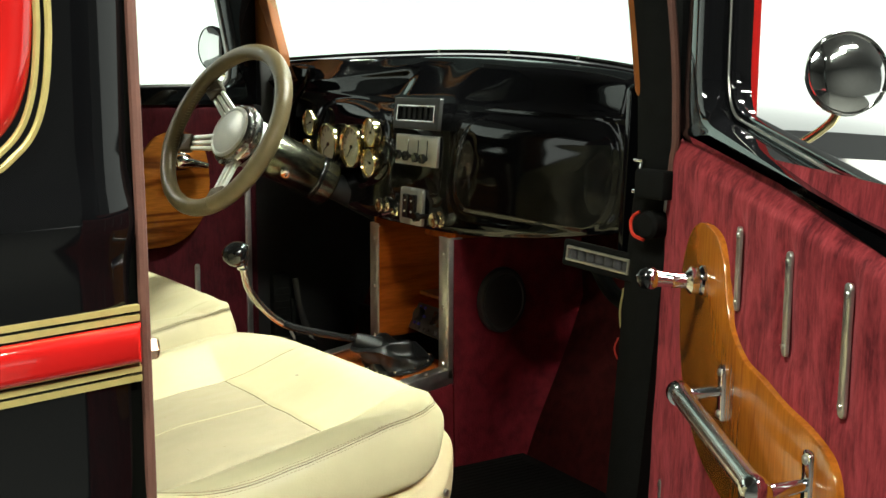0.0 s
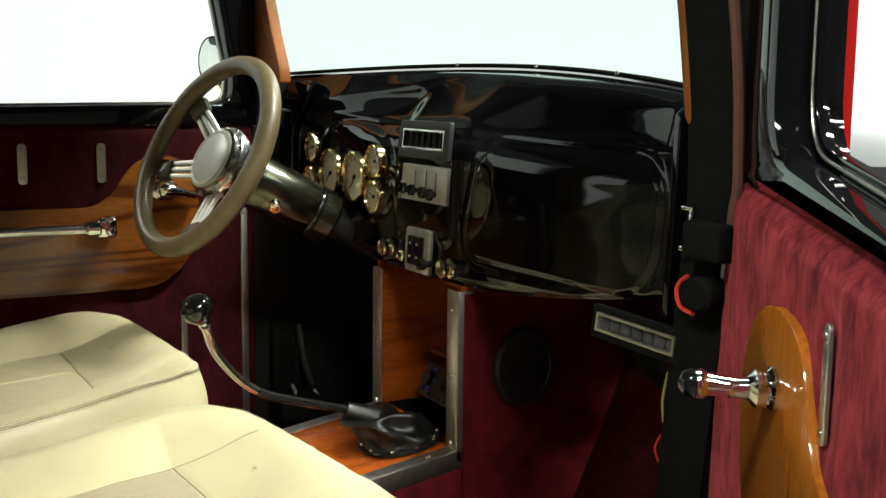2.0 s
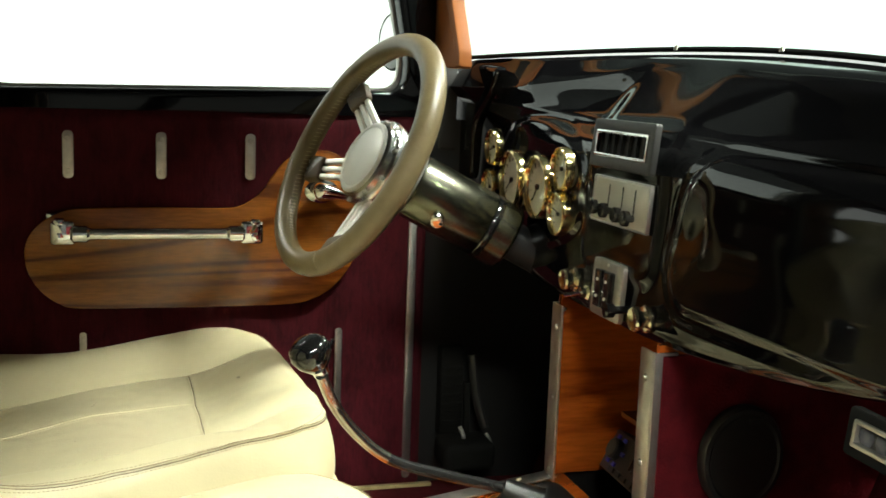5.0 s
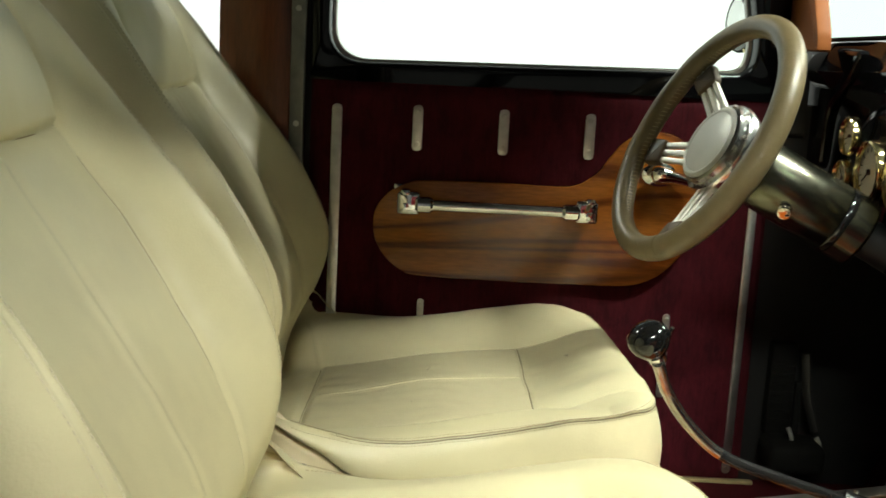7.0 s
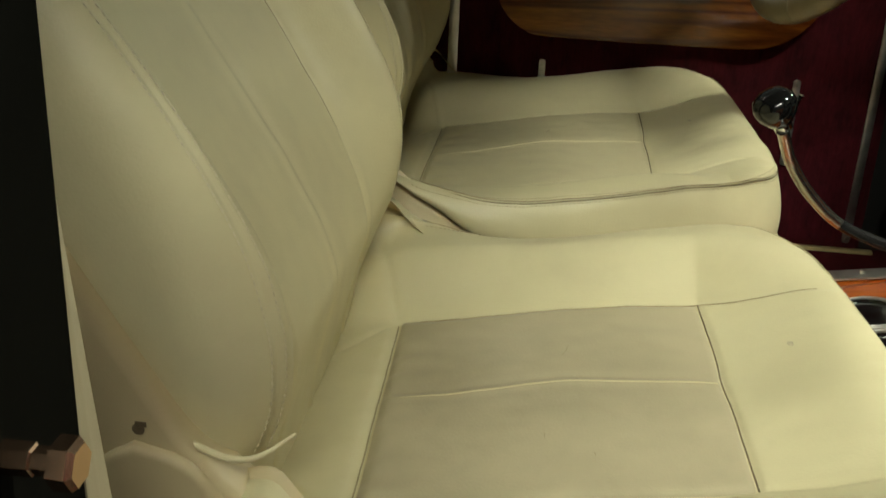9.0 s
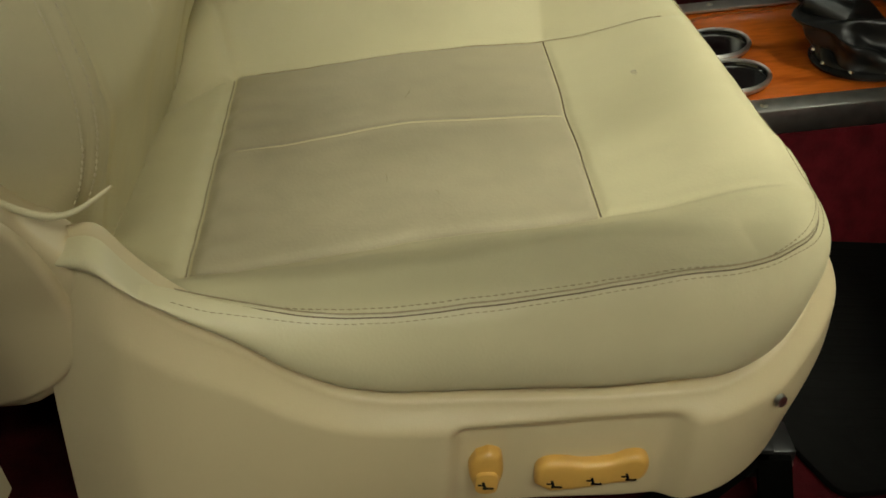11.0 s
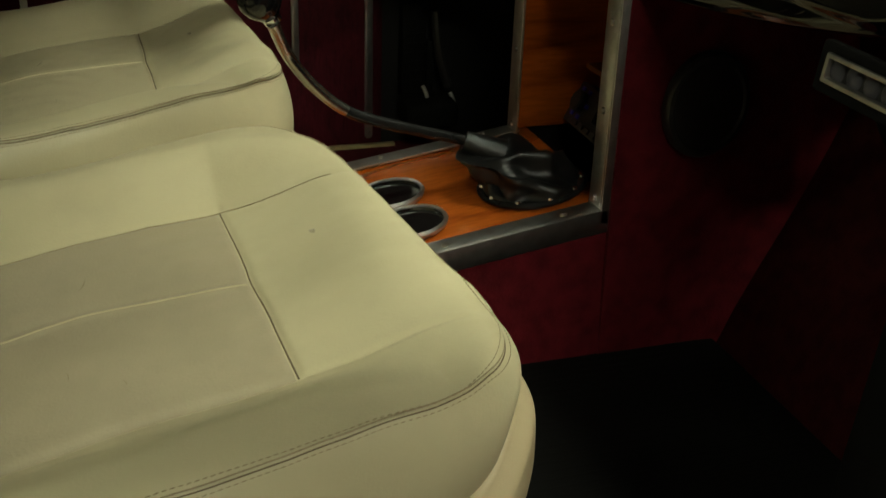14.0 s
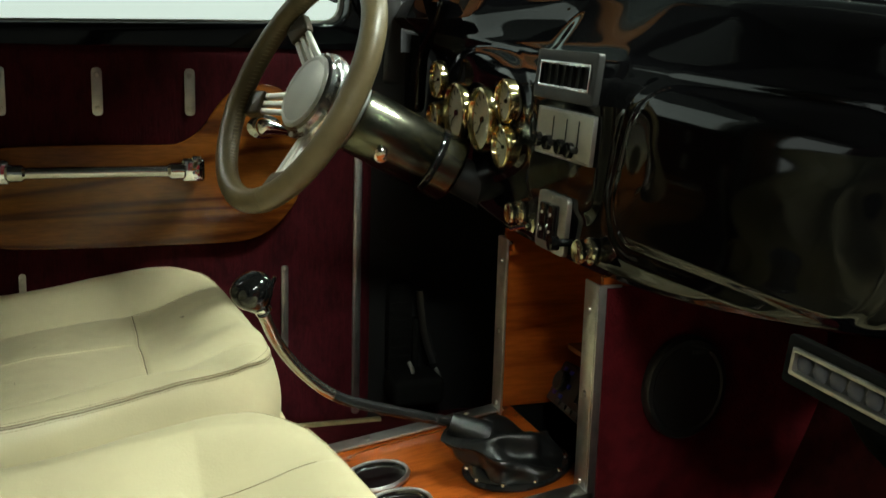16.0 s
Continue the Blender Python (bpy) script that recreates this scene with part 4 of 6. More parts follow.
part("deck", box(((CX0 + CX1) / 2, -0.24, CZ - 0.010), (CX1 - CX0, 0.42, 0.014), DECK, 0.001), CHERRY, console)
side_wall = lambda x, bow: (lambda u, v: Vector((x + bow * (1 - v) ** 2, -0.46 + 0.42 * u, FLOOR - 0.01 + (deck_z(-0.46 + 0.42 * u) - 0.006 - FLOOR) * v)))
part("side_panel", sheet(side_wall(CX1 + 0.004, 0.012), 10, 6, side_wall(CX1 - 0.012, 0.0)), CHEEK, console, "burgundy velvet console side in a shaded tone")
part("side_panel", sheet(side_wall(CX0 - 0.004, -0.004), 10, 6, side_wall(CX0 + 0.012, 0.0)), CHEEK, console, "burgundy velvet console side in a shaded tone")


def cheek(u, v):
    y, z = -0.043 + 0.26 * u, FLOOR - 0.01 + 0.405 * v
    return Vector((CX1 + 0.006 + 0.10 * max(0, u - 0.45) ** 2 * (1.3 - v) + 0.010 * (1 - v) ** 2, y, z))


part("cheek", sheet(cheek, 24, 20, lambda u, v: cheek(u, v) * 1 + Vector((-0.02, 0, 0))), CHEEK, console, "burgundy velvet upright panel in a shaded tone")
part("cheek", box((CX0 - 0.006, 0.06, 0.44), (0.010, 0.20, 0.40)), BLACK_SATIN, console, smooth=0)
for x0, x1 in ((CX0, CX0 + 0.006), (CX1 - 0.006, CX1)):
    part("inner_side", box(((x0 + x1) / 2, 0.03, 0.54), (x1 - x0, 0.15, 0.23)), CHERRY, console, smooth=0)
part("inner_back", box(((CX0 + CX1) / 2, 0.10, 0.54), (CX1 - CX0, 0.012, 0.24)), CHERRY, console, smooth=0)
part("cross_piece", prism(fillet([(-0.12, 0.615), (0.12, 0.615), (0.13, 0.66), (-0.12, 0.66)], 0.004, 3), Matrix(((1, 0, 0, 0), (0, 0, -1, 0.07), (0, 1, 0, 0), (0, 0, 0, 1))), 0.012, 0.002), CHERRY, console)
part("shelf", box((0.02, 0.06, 0.513), (0.20, 0.07, 0.006)), AMBER_TRIM, console, "pale plywood shelf edge", smooth=0)
for z in (0.46, 0.52, 0.58, 0.63):
    part("screw", lathe([(0, 0.002), (0.002, 0.0016), (0.0028, 0)], MF(CX0 + 0.016, 0.0935, z), 8), STEEL, console)
# aluminium angle: uprights and floor rails, with screws
for nm, pts in (("right", [(CX1, CY - 0.006, CZ - 0.015), (CX1, CY - 0.006, 0.648)]), ("left", [(CX0, CY - 0.006, CZ - 0.015), (CX0, CY - 0.006, 0.645)])):
    a, b = Vector(pts[0]), Vector(pts[1])
    sgn = 1 if nm == "right" else -1
    ang = part("edge_angle", join(box((a.x - sgn * 0.012, a.y, (a.z + b.z) / 2), (0.028, 0.003, b.z - a.z), bevel=0.0008), box((a.x + sgn * 0.0035, a.y + 0.012, (a.z + b.z) / 2), (0.003, 0.026, b.z - a.z), bevel=0.0008)), ALU, console, "aluminium angle upright")
    for f in (0.10, 0.5, 0.88):
        part("screw", lathe([(0, 0.003), (0.003, 0.0025), (0.004, 0)], MF(a.x - sgn * 0.012, a.y - 0.0015, a.z + (b.z - a.z) * f), 10), STEEL, ang)
for x, sgn in ((CX1, 1), (CX0, -1)):
    ang = part("edge_angle", join(box((x - sgn * 0.0085, -0.25, CZ), (0.024, 0.41, 0.003), DECK, 0.0008), box((x + sgn * 0.0035, -0.25, CZ - 0.012), (0.003, 0.41, 0.026), DECK, 0.0008)), ALU, console, "aluminium angle floor rail")
    for y in (-0.09, -0.22, -0.36):
        part("screw", lathe([(0, 0.003), (0.003, 0.0025), (0.004, 0)], DECK @ Matrix.Translation((x - sgn * 0.006, y, CZ + 0.0015)), 10), STEEL, ang)
CUPS = ((-0.012, -0.238), (0.068, -0.236))
for x, y in CUPS:
    cu = part("cup_holder", lathe([(0.034, 0.0), (0.0355, 0.004), (0.034, 0.007), (0.0315, 0.006), (0.0305, -0.003)], DECK @ Matrix.Translation((x, y, CZ)) @ Matrix.Diagonal((1.04, 1.1, 1, 1)), 36), ALU, console, "chrome ringed cup holder")
    part("well", lathe([(0.031, 0.003), (0.030, 0.0005), (0, 0.0003)], DECK @ Matrix.Translation((x, y, CZ + 0.0015)) @ Matrix.Diagonal((1.04, 1.1, 1, 1)), 36), KNOB, cu)
# tilted car radio in the recess
MR = frame_of((-0.022, 0.006, 0.474), (0.94, -0.05, 0.02), (0, 0.45, 0.89))
rd = part("radio", box((0.03, 0, -0.03), (0.172, 0.052, 0.06), MR, 0.003), BLACK_PLASTIC, console, "black car radio with blue lit keys")
part("display", box((0.055, 0.006, 0.001), (0.075, 0.026, 0.002), MR), KNOB, rd, smooth=0)
part("volume_knob", lathe([(0.013, 0), (0.013, 0.008), (0.011, 0.010), (0, 0.010)], MR @ Matrix.Translation((-0.030, 0.004, 0)), 20), BLACK_PLASTIC, rd)
for i in range(6):
    a = 2 * math.pi * i / 6
    part("key", box((-0.030 + 0.018 * math.cos(a), 0.003 + 0.018 * math.sin(a), 0.001), (0.006, 0.005, 0.003), MR), LED, rd, smooth=0)
for i in range(7):
    part("key", box((-0.02 + 0.018 * i, -0.019, 0.001), (0.013, 0.006, 0.003), MR), GREY_PLASTIC, rd, smooth=0)
# speaker on the velvet cheek
MK = frame_of((CX1 + 0.008, 0.050, 0.536), (0, 1, 0), (0, 0, 1))
spk = part("speaker_grille", lathe([(0.056, 0), (0.056, 0.007), (0.053, 0.011), (0.048, 0.012), (0.045, 0.010), (0.030, 0.0125), (0, 0.0135)], MK @ Matrix.Diagonal((0.86, 1, 1, 1)), 44), BLACK_PLASTIC, console, "round black speaker cover")
part("badge", box((0.012, 0.040, 0.0115), (0.020, 0.005, 0.001), MK), GREY_PLASTIC, spk, smooth=0)

# ---- gear lever ----
lever = thing("gear_lever", "bent steel gear lever with a black knob and leather boot", "gear lever")
BC = Vector((0.044, -0.090, CZ - 0.001))
part("boot_ring", lathe([(0.064, 0), (0.065, 0.003), (0.061, 0.006), (0.052, 0.005), (0.052, 0)], DECK @ Matrix.Translation(BC) @ Matrix.Diagonal((0.92, 0.95, 1, 1)), 40), ROD_BLACK, lever)
for i in range(10):
    a = 2 * math.pi * i / 10
    part("rivet", lathe([(0, 0.009), (0.003, 0.008), (0.004, 0.005)], DECK @ Matrix.Translation(BC + Vector((0.053 * math.cos(a), 0.055 * math.sin(a), 0))), 10), CHROME, lever)
bt = bmesh.new()
rings = []
NB, NR = 72, 24
for j in range(NR + 1):
    t = j / NR
    cx, cy, cz = BC.x - 0.026 * t ** 2, BC.y - 0.062 * t ** 1.6, BC.z + 0.003 + 0.040 * math.sin(t * 1.7) / math.sin(1.7)
    rr = 0.043 * (1 - t) ** 0.60 * (1 - 0.25 * t) + 0.013
    ring = []
    for i in range(NB):
        a = 2 * math.pi * i / NB
        w = 1 + math.sin(math.pi * t) * (0.17 * math.sin(3 * a + 6 * t) + 0.15 * math.sin(5 * a - 9 * t + 1) + 0.09 * math.sin(9 * a + 11 * t))
        z = cz + 0.30 * rr * math.sin(a - 1.2) * t + 0.010 * math.sin(4 * a + 7 * t) * math.sin(math.pi * t)
        ring.append(bt.verts.new((cx + rr * w * math.cos(a), cy + rr * w * math.sin(a), z)))
    rings.append(ring)
for a, b in zip(rings, rings[1:]):
    for i in range(NB):
        bt.faces.new((a[i - 1], a[i], b[i], b[i - 1]))
bt.faces.new(rings[-1])
bmesh.ops.transform(bt, matrix=DECK, verts=bt.verts[:])
part("boot", bt, BOOT, lever, "crumpled black leather gear boot", smooth=60)
KN = Vector((0.040, -0.381, 0.634))
rod = smooth_line([(0.014, -0.130, 0.456), (0.006, -0.160, 0.464), (0.004, -0.218, 0.480), (0.006, -0.284, 0.503), (0.010, -0.324, 0.535), (0.016, -0.352, 0.572), KN - Vector((-0.003, -0.010, 0.022))], 8)
part("collar", tube([(0.022, -0.118, 0.448), (0.008, -0.158, 0.463)], [0.018, 0.012], 14), BOOT, lever)
part("lower_rod", tube(rod[:26], 0.0062, 12), ROD_BLACK, lever)
part("upper_rod", tube(rod[25:], 0.0062, 12), ROD, lever)
MKN = Matrix.Translation(KN) @ (Vector((0.02, -0.05, 0.09)).to_track_quat("Z", "Y").to_matrix().to_4x4())
part("knob", lathe([(0.006, -0.021), (0.0115, -0.018), (0.019, -0.008), (0.0218, 0.001), (0.0202, 0.0095), (0.0143, 0.015), (0.0064, 0.017), (0, 0.0174)], MKN, 32), KNOB, lever, smooth=80)
part("knob_collar", lathe([(0.007, -0.028), (0.009, -0.026), (0.009, -0.020), (0.006, -0.019)], MKN, 20), CHROME, lever)
part("detent_lever", tube([KN + Vector((-0.01, 0.019, -0.004)), KN + Vector((-0.008, 0.024, 0.012))], 0.0025, 8), CHROME, lever)

# ---- doors ----
def wood_panel(outline, m, material, parent):
    return part("wood_panel", prism(outline, m, 0.010, 0.003, 2), material, parent, "varnished oak door panel with rounded ends")


def metal_strip(m, x, z0, z1, w, parent, lift=0.0):
    s = part("metal_strip", prism(fillet([(x - w / 2, z0), (x + w / 2, z0), (x + w / 2, z1), (x - w / 2, z1)], w * 0.49, 4), m @ Matrix.Translation((0, 0, lift)), 0.003, 0.0008), ALU, parent, "aluminium upholstery strip")
    for z in (z0 + w * 0.7, z1 - w * 0.7):
        part("screw", lathe([(0, 0.0018), (w * 0.22, 0.0014), (w * 0.28, 0)], m @ Matrix.Translation((x, z, lift + 0.003)), 10), STEEL, s)


def velvet_panel(outline_x, z_lo, z_hi, m, parent, n=60, depth=0.012, quilts=(), cloth=None):
    """Padded velvet on a door: pulled in where strips and edges hold it."""
    x0, x1 = outline_x

    def front(u, v):
        x = x0(v) + (x1(v) - x0(v)) * u
        zl, zh = z_lo(x), z_hi(x)
        z = zl + (zh - zl) * v
        e = min(u * 30, (1 - u) * 30, v * 26, (1 - v) * 26, 1.0)
        d = depth * (1 - (1 - e) ** 2)
        for qx, qa, qb, qd in quilts:
            inside = step(z, qa - 0.02, qa + 0.01) * (1 - step(z, qb - 0.01, qb + 0.02))
            d -= qd * bell(x - qx, 0.014) * inside
        d += 0.0018 * noise.noise((x * 14, z * 14, 1.0))
        return m @ Vector((x, z, d))
    return part("upholstery", sheet(front, n, n, lambda u, v: m @ Vector((x0(v) + (x1(v) - x0(v)) * u, z_lo(0) + (z_hi(0) - z_lo(0)) * v, -0.004))), cloth or VELVET_SHADE, parent, "burgundy velvet door upholstery", smooth=60)


def pull_handle(m, xa, xb, z, out, parent):
    """A chrome grab bar between two brackets."""
    h = part("grab_handle", tube([m @ Vector((xa, z, out)), m @ Vector((xb, z, out))], 0.0085, 16), BILLET, parent, "satin metal grab handle on two brackets")
    way = 1 if xb > xa else -1
    for x, d in ((xa, way), (xb, -way)):
        part("ferrule", lathe([(0.0095, 0), (0.0125, 0.003), (0.0125, 0.022), (0.0095, 0.026)], m @ Matrix.Translation((x, z, out)) @ pose(0, 0, 0, 0, 90 * d, 0), 20), CHROME, h)
        x -= 0.006 * d
        part("bracket", join(box((x - 0.005 * d, z + 0.001, out * 0.62), (0.034, 0.034, out * 0.85), m, 0.005, 3), box((x - 0.014 * d, z, 0.014), (0.032, 0.052, 0.008), m, 0.003), box((x - 0.010 * d, z + 0.015, out * 0.85), (0.016, 0.014, 0.020), m, 0.004), lathe([(0.006, 0), (0.006, 0.006), (0, 0.007)], m @ Matrix.Translation((x - 0.010 * d, z - 0.004, out * 1.02)), 6)), CHROME, h)


def slim_handle(m, xa, xb, z, out, parent):
    """A round bar with capped ends, on curved legs that stand on narrow screwed plates."""
    way = 1 if xb > xa else -1
    h = part("grab_handle", tube([m @ Vector((xa, z, out)), m @ Vector((xb, z, out))], 0.0098, 20), BILLET, parent, "satin metal grab bar on two curved legs")
    for x, d in ((xa, -way), (xb, way)):
        part("end_cap", lathe([(0.0098, 0), (0.0122, 0.001), (0.0122, 0.010), (0.0105, 0.0135), (0.006, 0.0155), (0, 0.016)], m @ Matrix.Translation((x, z, out)) @ pose(0, 0, 0, 0, 90 * d, 0), 24), CHROME, h)
        part("leg", tube(smooth_line([m @ Vector((x + d * 0.004, z - 0.002, out - 0.004)), m @ Vector((x + d * 0.004, z + 0.000, out * 0.72)), m @ Vector((x + d * 0.002, z + 0.003, out * 0.45)), m @ Vector((x, z + 0.004, 0.020))], 6), [0.0068 - 0.0024 * i / 18 for i in range(19)], 12), CHROME, h)
        pl = part("plate", prism(fillet([(x - 0.008, z - 0.026), (x + 0.008, z - 0.026), (x + 0.008, z + 0.030), (x - 0.008, z + 0.030)], 0.006, 4), m @ Matrix.Translation((0, 0, 0.019)), 0.005, 0.0015), CHROME, h)
        for dz in (-0.019, 0.023):
            part("screw", lathe([(0, 0.0024), (0.003, 0.002), (0.0042, 0)], m @ Matrix.Translation((x, z + dz, 0.024)), 12), STEEL, pl)


def crank_lever(m, x, z, direction, parent):
    """A teardrop lever on an oval plate."""
    l = part("door_lever", lathe([(0.020, 0), (0.020, 0.004), (0.016, 0.008), (0.010, 0.010), (0.009, 0.020), (0, 0.021)], m @ Matrix.Translation((x, z, 0.010)) @ Matrix.Diagonal((1.6, 1.1, 1.2, 1)), 28), CHROME, parent, "chrome inside door lever")
    part("grip", tube(smooth_line([m @ Vector((x + direction * 0.012, z, 0.024)), m @ Vector((x, z, 0.030)), m @ Vector((x - direction * 0.022, z - 0.003, 0.033)), m @ Vector((x - direction * 0.052, z - 0.010, 0.034))], 5), [0.008, 0.012, 0.015, 0.0165, 0.017, 0.0165, 0.016, 0.015, 0.0138, 0.0126, 0.0115, 0.0105, 0.0095, 0.009, 0.0085, 0.008], 16, flat=0.8), CHROME, l)


# driver's door, closed
dd = thing("driver_door", "closed driver's door with burgundy velvet and oak panel", "car door")
OPEN = fillet([(0.776, 1.34), (0.777, 0.880), (0.147, 0.892), (0.140, 0.935), (0.215, 1.34)], [0.06, 0.055, 0.05, 0.03, 0.06], 8)
k = len(OPEN)
cx, cz = 0.46, 1.08
part("shell", box((DX - 0.045, -0.455, 0.545), (0.06, 0.70, 0.62)), BLACK, dd, smooth=0)
OUT = []
for p in OPEN:
    d = Vector(((p[0] - cx), (p[1] - cz)))
    OUT.append(Vector((max(0.095, min(0.806, cx + d.x * 1.6)), max(0.853, min(1.395, cz + d.y * 1.5)))))
part("window_frame", ring_plate(OUT, OPEN, M_DRIVER @ Matrix.Translation((0, 0, -0.05)), 0.060, 0.006), BLACK, dd, "gloss black window frame")
INN = [Vector((cx + (p[0] - cx) * 1.012, cz + (p[1] - cz) * 1.018)) for p in OPEN]
part("window_bead", ring_plate(INN, [Vector((cx + (p[0] - cx) * 0.982, cz + (p[1] - cz) * 0.976)) for p in OPEN], M_DRIVER @ Matrix.Translation((0, 0, -0.035)), 0.012, 0.002), ALU_DULL, dd, "bright window bead")
dg = part("window_glass", prism(OPEN, M_DRIVER @ Matrix.Translation((0, 0, -0.032)), 0.003), GLASS, dd)
dg.visible_shadow = False
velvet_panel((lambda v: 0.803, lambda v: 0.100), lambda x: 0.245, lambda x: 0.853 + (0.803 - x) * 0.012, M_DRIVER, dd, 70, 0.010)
WD = smooth_line([(0.50, 0.559), (0.625, 0.561), (0.655, 0.568), (0.681, 0.588), (0.697, 0.614), (0.702, 0.641), (0.697, 0.666), (0.679, 0.689), (0.655, 0.703), (0.625, 0.7095), (0.52, 0.7115), (0.425, 0.7105), (0.393, 0.715), (0.366, 0.734), (0.345, 0.762), (0.325, 0.785), (0.300, 0.797), (0.268, 0.800), (0.244, 0.792), (0.224, 0.770), (0.212, 0.735), (0.210, 0.68), (0.220, 0.630), (0.242, 0.597), (0.268, 0.575), (0.300, 0.563), (0.335, 0.560)], 6)
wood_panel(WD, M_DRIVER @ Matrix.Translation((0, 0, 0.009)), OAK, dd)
for sx in (0.38, 0.51, 0.64):
    metal_strip(M_DRIVER, sx, 0.753, 0.822, 0.015, dd, 0.010)
metal_strip(M_DRIVER, 0.762, 0.45, 0.818, 0.015, dd, 0.010)
metal_strip(M_DRIVER, 0.623, 0.47, 0.524, 0.010, dd, 0.010)
metal_strip(M_DRIVER, 0.240, 0.385, 0.520, 0.011, dd, 0.010)
metal_strip(M_DRIVER, 0.124, 0.265, 0.70, 0.013, dd, 0.010)
pull_handle(M_DRIVER, 0.636, 0.392, 0.677, 0.052, dd)
crank_lever(M_DRIVER, 0.272, 0.737, 1, dd)
part("bottom_strip", box((DX + 0.012, -0.40, 0.250), (0.012, 0.64, 0.010), bevel=0.002), SILL_BRASS, dd)

# passenger's door, swung open
pd = thing("passenger_door", "open passenger's door lined with burgundy velvet and oak", "car door")
PW = fillet([(0.105, 1.36), (0.112, 0.865), (0.86, 0.775), (0.80, 1.36)], [0.05, 0.055, 0.06, 0.05], 8)
pcx, pcz = 0.47, 1.07
POUT = [Vector((max(-0.01, min(0.955, pcx + (p[0] - pcx) * 1.30)), max(0.838 - 0.055 * max(0, p[0]), min(1.42, pcz + (p[1] - pcz) * 1.22)))) for p in PW]
part("window_frame", ring_plate(POUT, PW, M_DOOR @ Matrix.Translation((0, 0, -0.052)), 0.058, 0.012), BLACK, pd, "gloss black window frame")
part("window_channel", ring_plate([Vector((pcx + (p[0] - pcx) * 1.004, pcz + (p[1] - pcz) * 1.004)) for p in PW], [Vector((pcx + (p[0] - pcx) * 0.965, pcz + (p[1] - pcz) * 0.945)) for p in PW], M_DOOR @ Matrix.Translation((0, 0, -0.036)), 0.010, 0.002), BLACK, pd, "black window channel")
part("window_bead", tube([M_DOOR @ Vector((pcx + (p[0] - pcx) * 0.985, pcz + (p[1] - pcz) * 0.978, -0.0255)) for p in PW], 0.0016, 6, True), ALU_DULL, pd, "thin bright window bead")
part("reveal", prism(fillet([(0.052, 0.80), (0.080, 0.80), (0.075, 1.37), (0.047, 1.37)], 0.008, 3), M_DOOR @ Matrix.Translation((0, 0, -0.070)), 0.016, 0.004), RED, pd, "red painted outer window reveal")
EDGE = lambda v: lerp_table(0.22 + 0.61 * v, [(0.22, -0.245), (0.274, -0.230), (0.361, -0.190), (0.555, -0.104), (0.717, -0.052), (0.80, -0.022), (0.831, -0.004)])
part("shell", sheet(lambda u, v: M_DOOR @ Vector((EDGE(v) + 0.01 + (0.95 - EDGE(v)) * u, 0.20 + 0.63 * v - 0.05 * u * v, -0.003)), 12, 20, lambda u, v: M_DOOR @ Vector((EDGE(v) * 0.3 + 0.01 + (0.95 - EDGE(v) * 0.3) * u, 0.20 + 0.63 * v - 0.05 * u * v, -0.075))), BLACK, pd)
velvet_panel((EDGE, lambda v: 0.94), lambda x: 0.215, lambda x: 0.834 - 0.062 * max(0, x), M_DOOR, pd, 90, 0.014, [(0.327, 0.69, 0.77, 0.006), (0.471, 0.68, 0.77, 0.006), (0.60, 0.67, 0.77, 0.006)], VELVET_CRUSHED)
WP = smooth_line([(0.42, 0.492), (0.54, 0.497), (0.59, 0.515), (0.617, 0.55), (0.622, 0.60), (0.608, 0.630), (0.570, 0.641), (0.50, 0.643), (0.431, 0.648), (0.38, 0.651), (0.344, 0.662), (0.322, 0.680), (0.308, 0.705), (0.294, 0.730), (0.268, 0.750), (0.217, 0.757), (0.172, 0.748), (0.141, 0.725), (0.122, 0.692), (0.116, 0.655), (0.127, 0.597), (0.155, 0.553), (0.194, 0.524), (0.24, 0.504), (0.306, 0.496)], 8)
wood_panel(WP, M_DOOR @ Matrix.Translation((0, 0, 0.010)), OAK_U, pd)
for sx, a, b in ((0.327, 0.686, 0.768), (0.474, 0.679, 0.767), (0.603, 0.667, 0.765), (0.73, 0.63, 0.76)):
    metal_strip(M_DOOR, sx, a, b, 0.012, pd, 0.012)
part("edge_strip", tube([M_DOOR @ Vector((0.012, 0.79, 0.014)), M_DOOR @ Vector((-0.045, 0.62, 0.014)), M_DOOR @ Vector((-0.13, 0.40, 0.014)), M_DOOR @ Vector((-0.19, 0.26, 0.014))], 0.003, 6), ALU_DULL, pd)
metal_strip(M_DOOR, 0.02, 0.26, 0.40, 0.010, pd, 0.012)
slim_handle(M_DOOR, 0.318, 0.566, 0.600, 0.062, pd)
kn = part("door_lever", lathe([(0.0165, 0), (0.0165, 0.005), (0.0135, 0.008), (0.0150, 0.010), (0.0150, 0.017), (0.0105, 0.020), (0.0085, 0.022), (0.0078, 0.034), (0.0082, 0.036)], M_DOOR @ Matrix.Translation((0.226, 0.697, 0.018)), 28), CHROME, pd, "chrome inside door lever")
part("grip", tube([M_DOOR @ Vector((0.226, 0.697, 0.048)), M_DOOR @ Vector((0.225, 0.698, 0.060)), M_DOOR @ Vector((0.224, 0.699, 0.072))], [0.0078, 0.0080, 0.0092], 18), CHROME, kn)
part("grip_end", lathe([(0.0095, -0.002), (0.0115, 0.001), (0.0115, 0.006)], M_DOOR @ Matrix.Translation((0.224, 0.699, 0.072)), 20), CHROME, kn)
part("grip_tip", lathe([(0.0115, 0.006), (0.0118, 0.009), (0.009, 0.015), (0.004, 0.0185), (0, 0.019)], M_DOOR @ Matrix.Translation((0.224, 0.699, 0.072)), 20), KNOB, kn, "black lever tip")
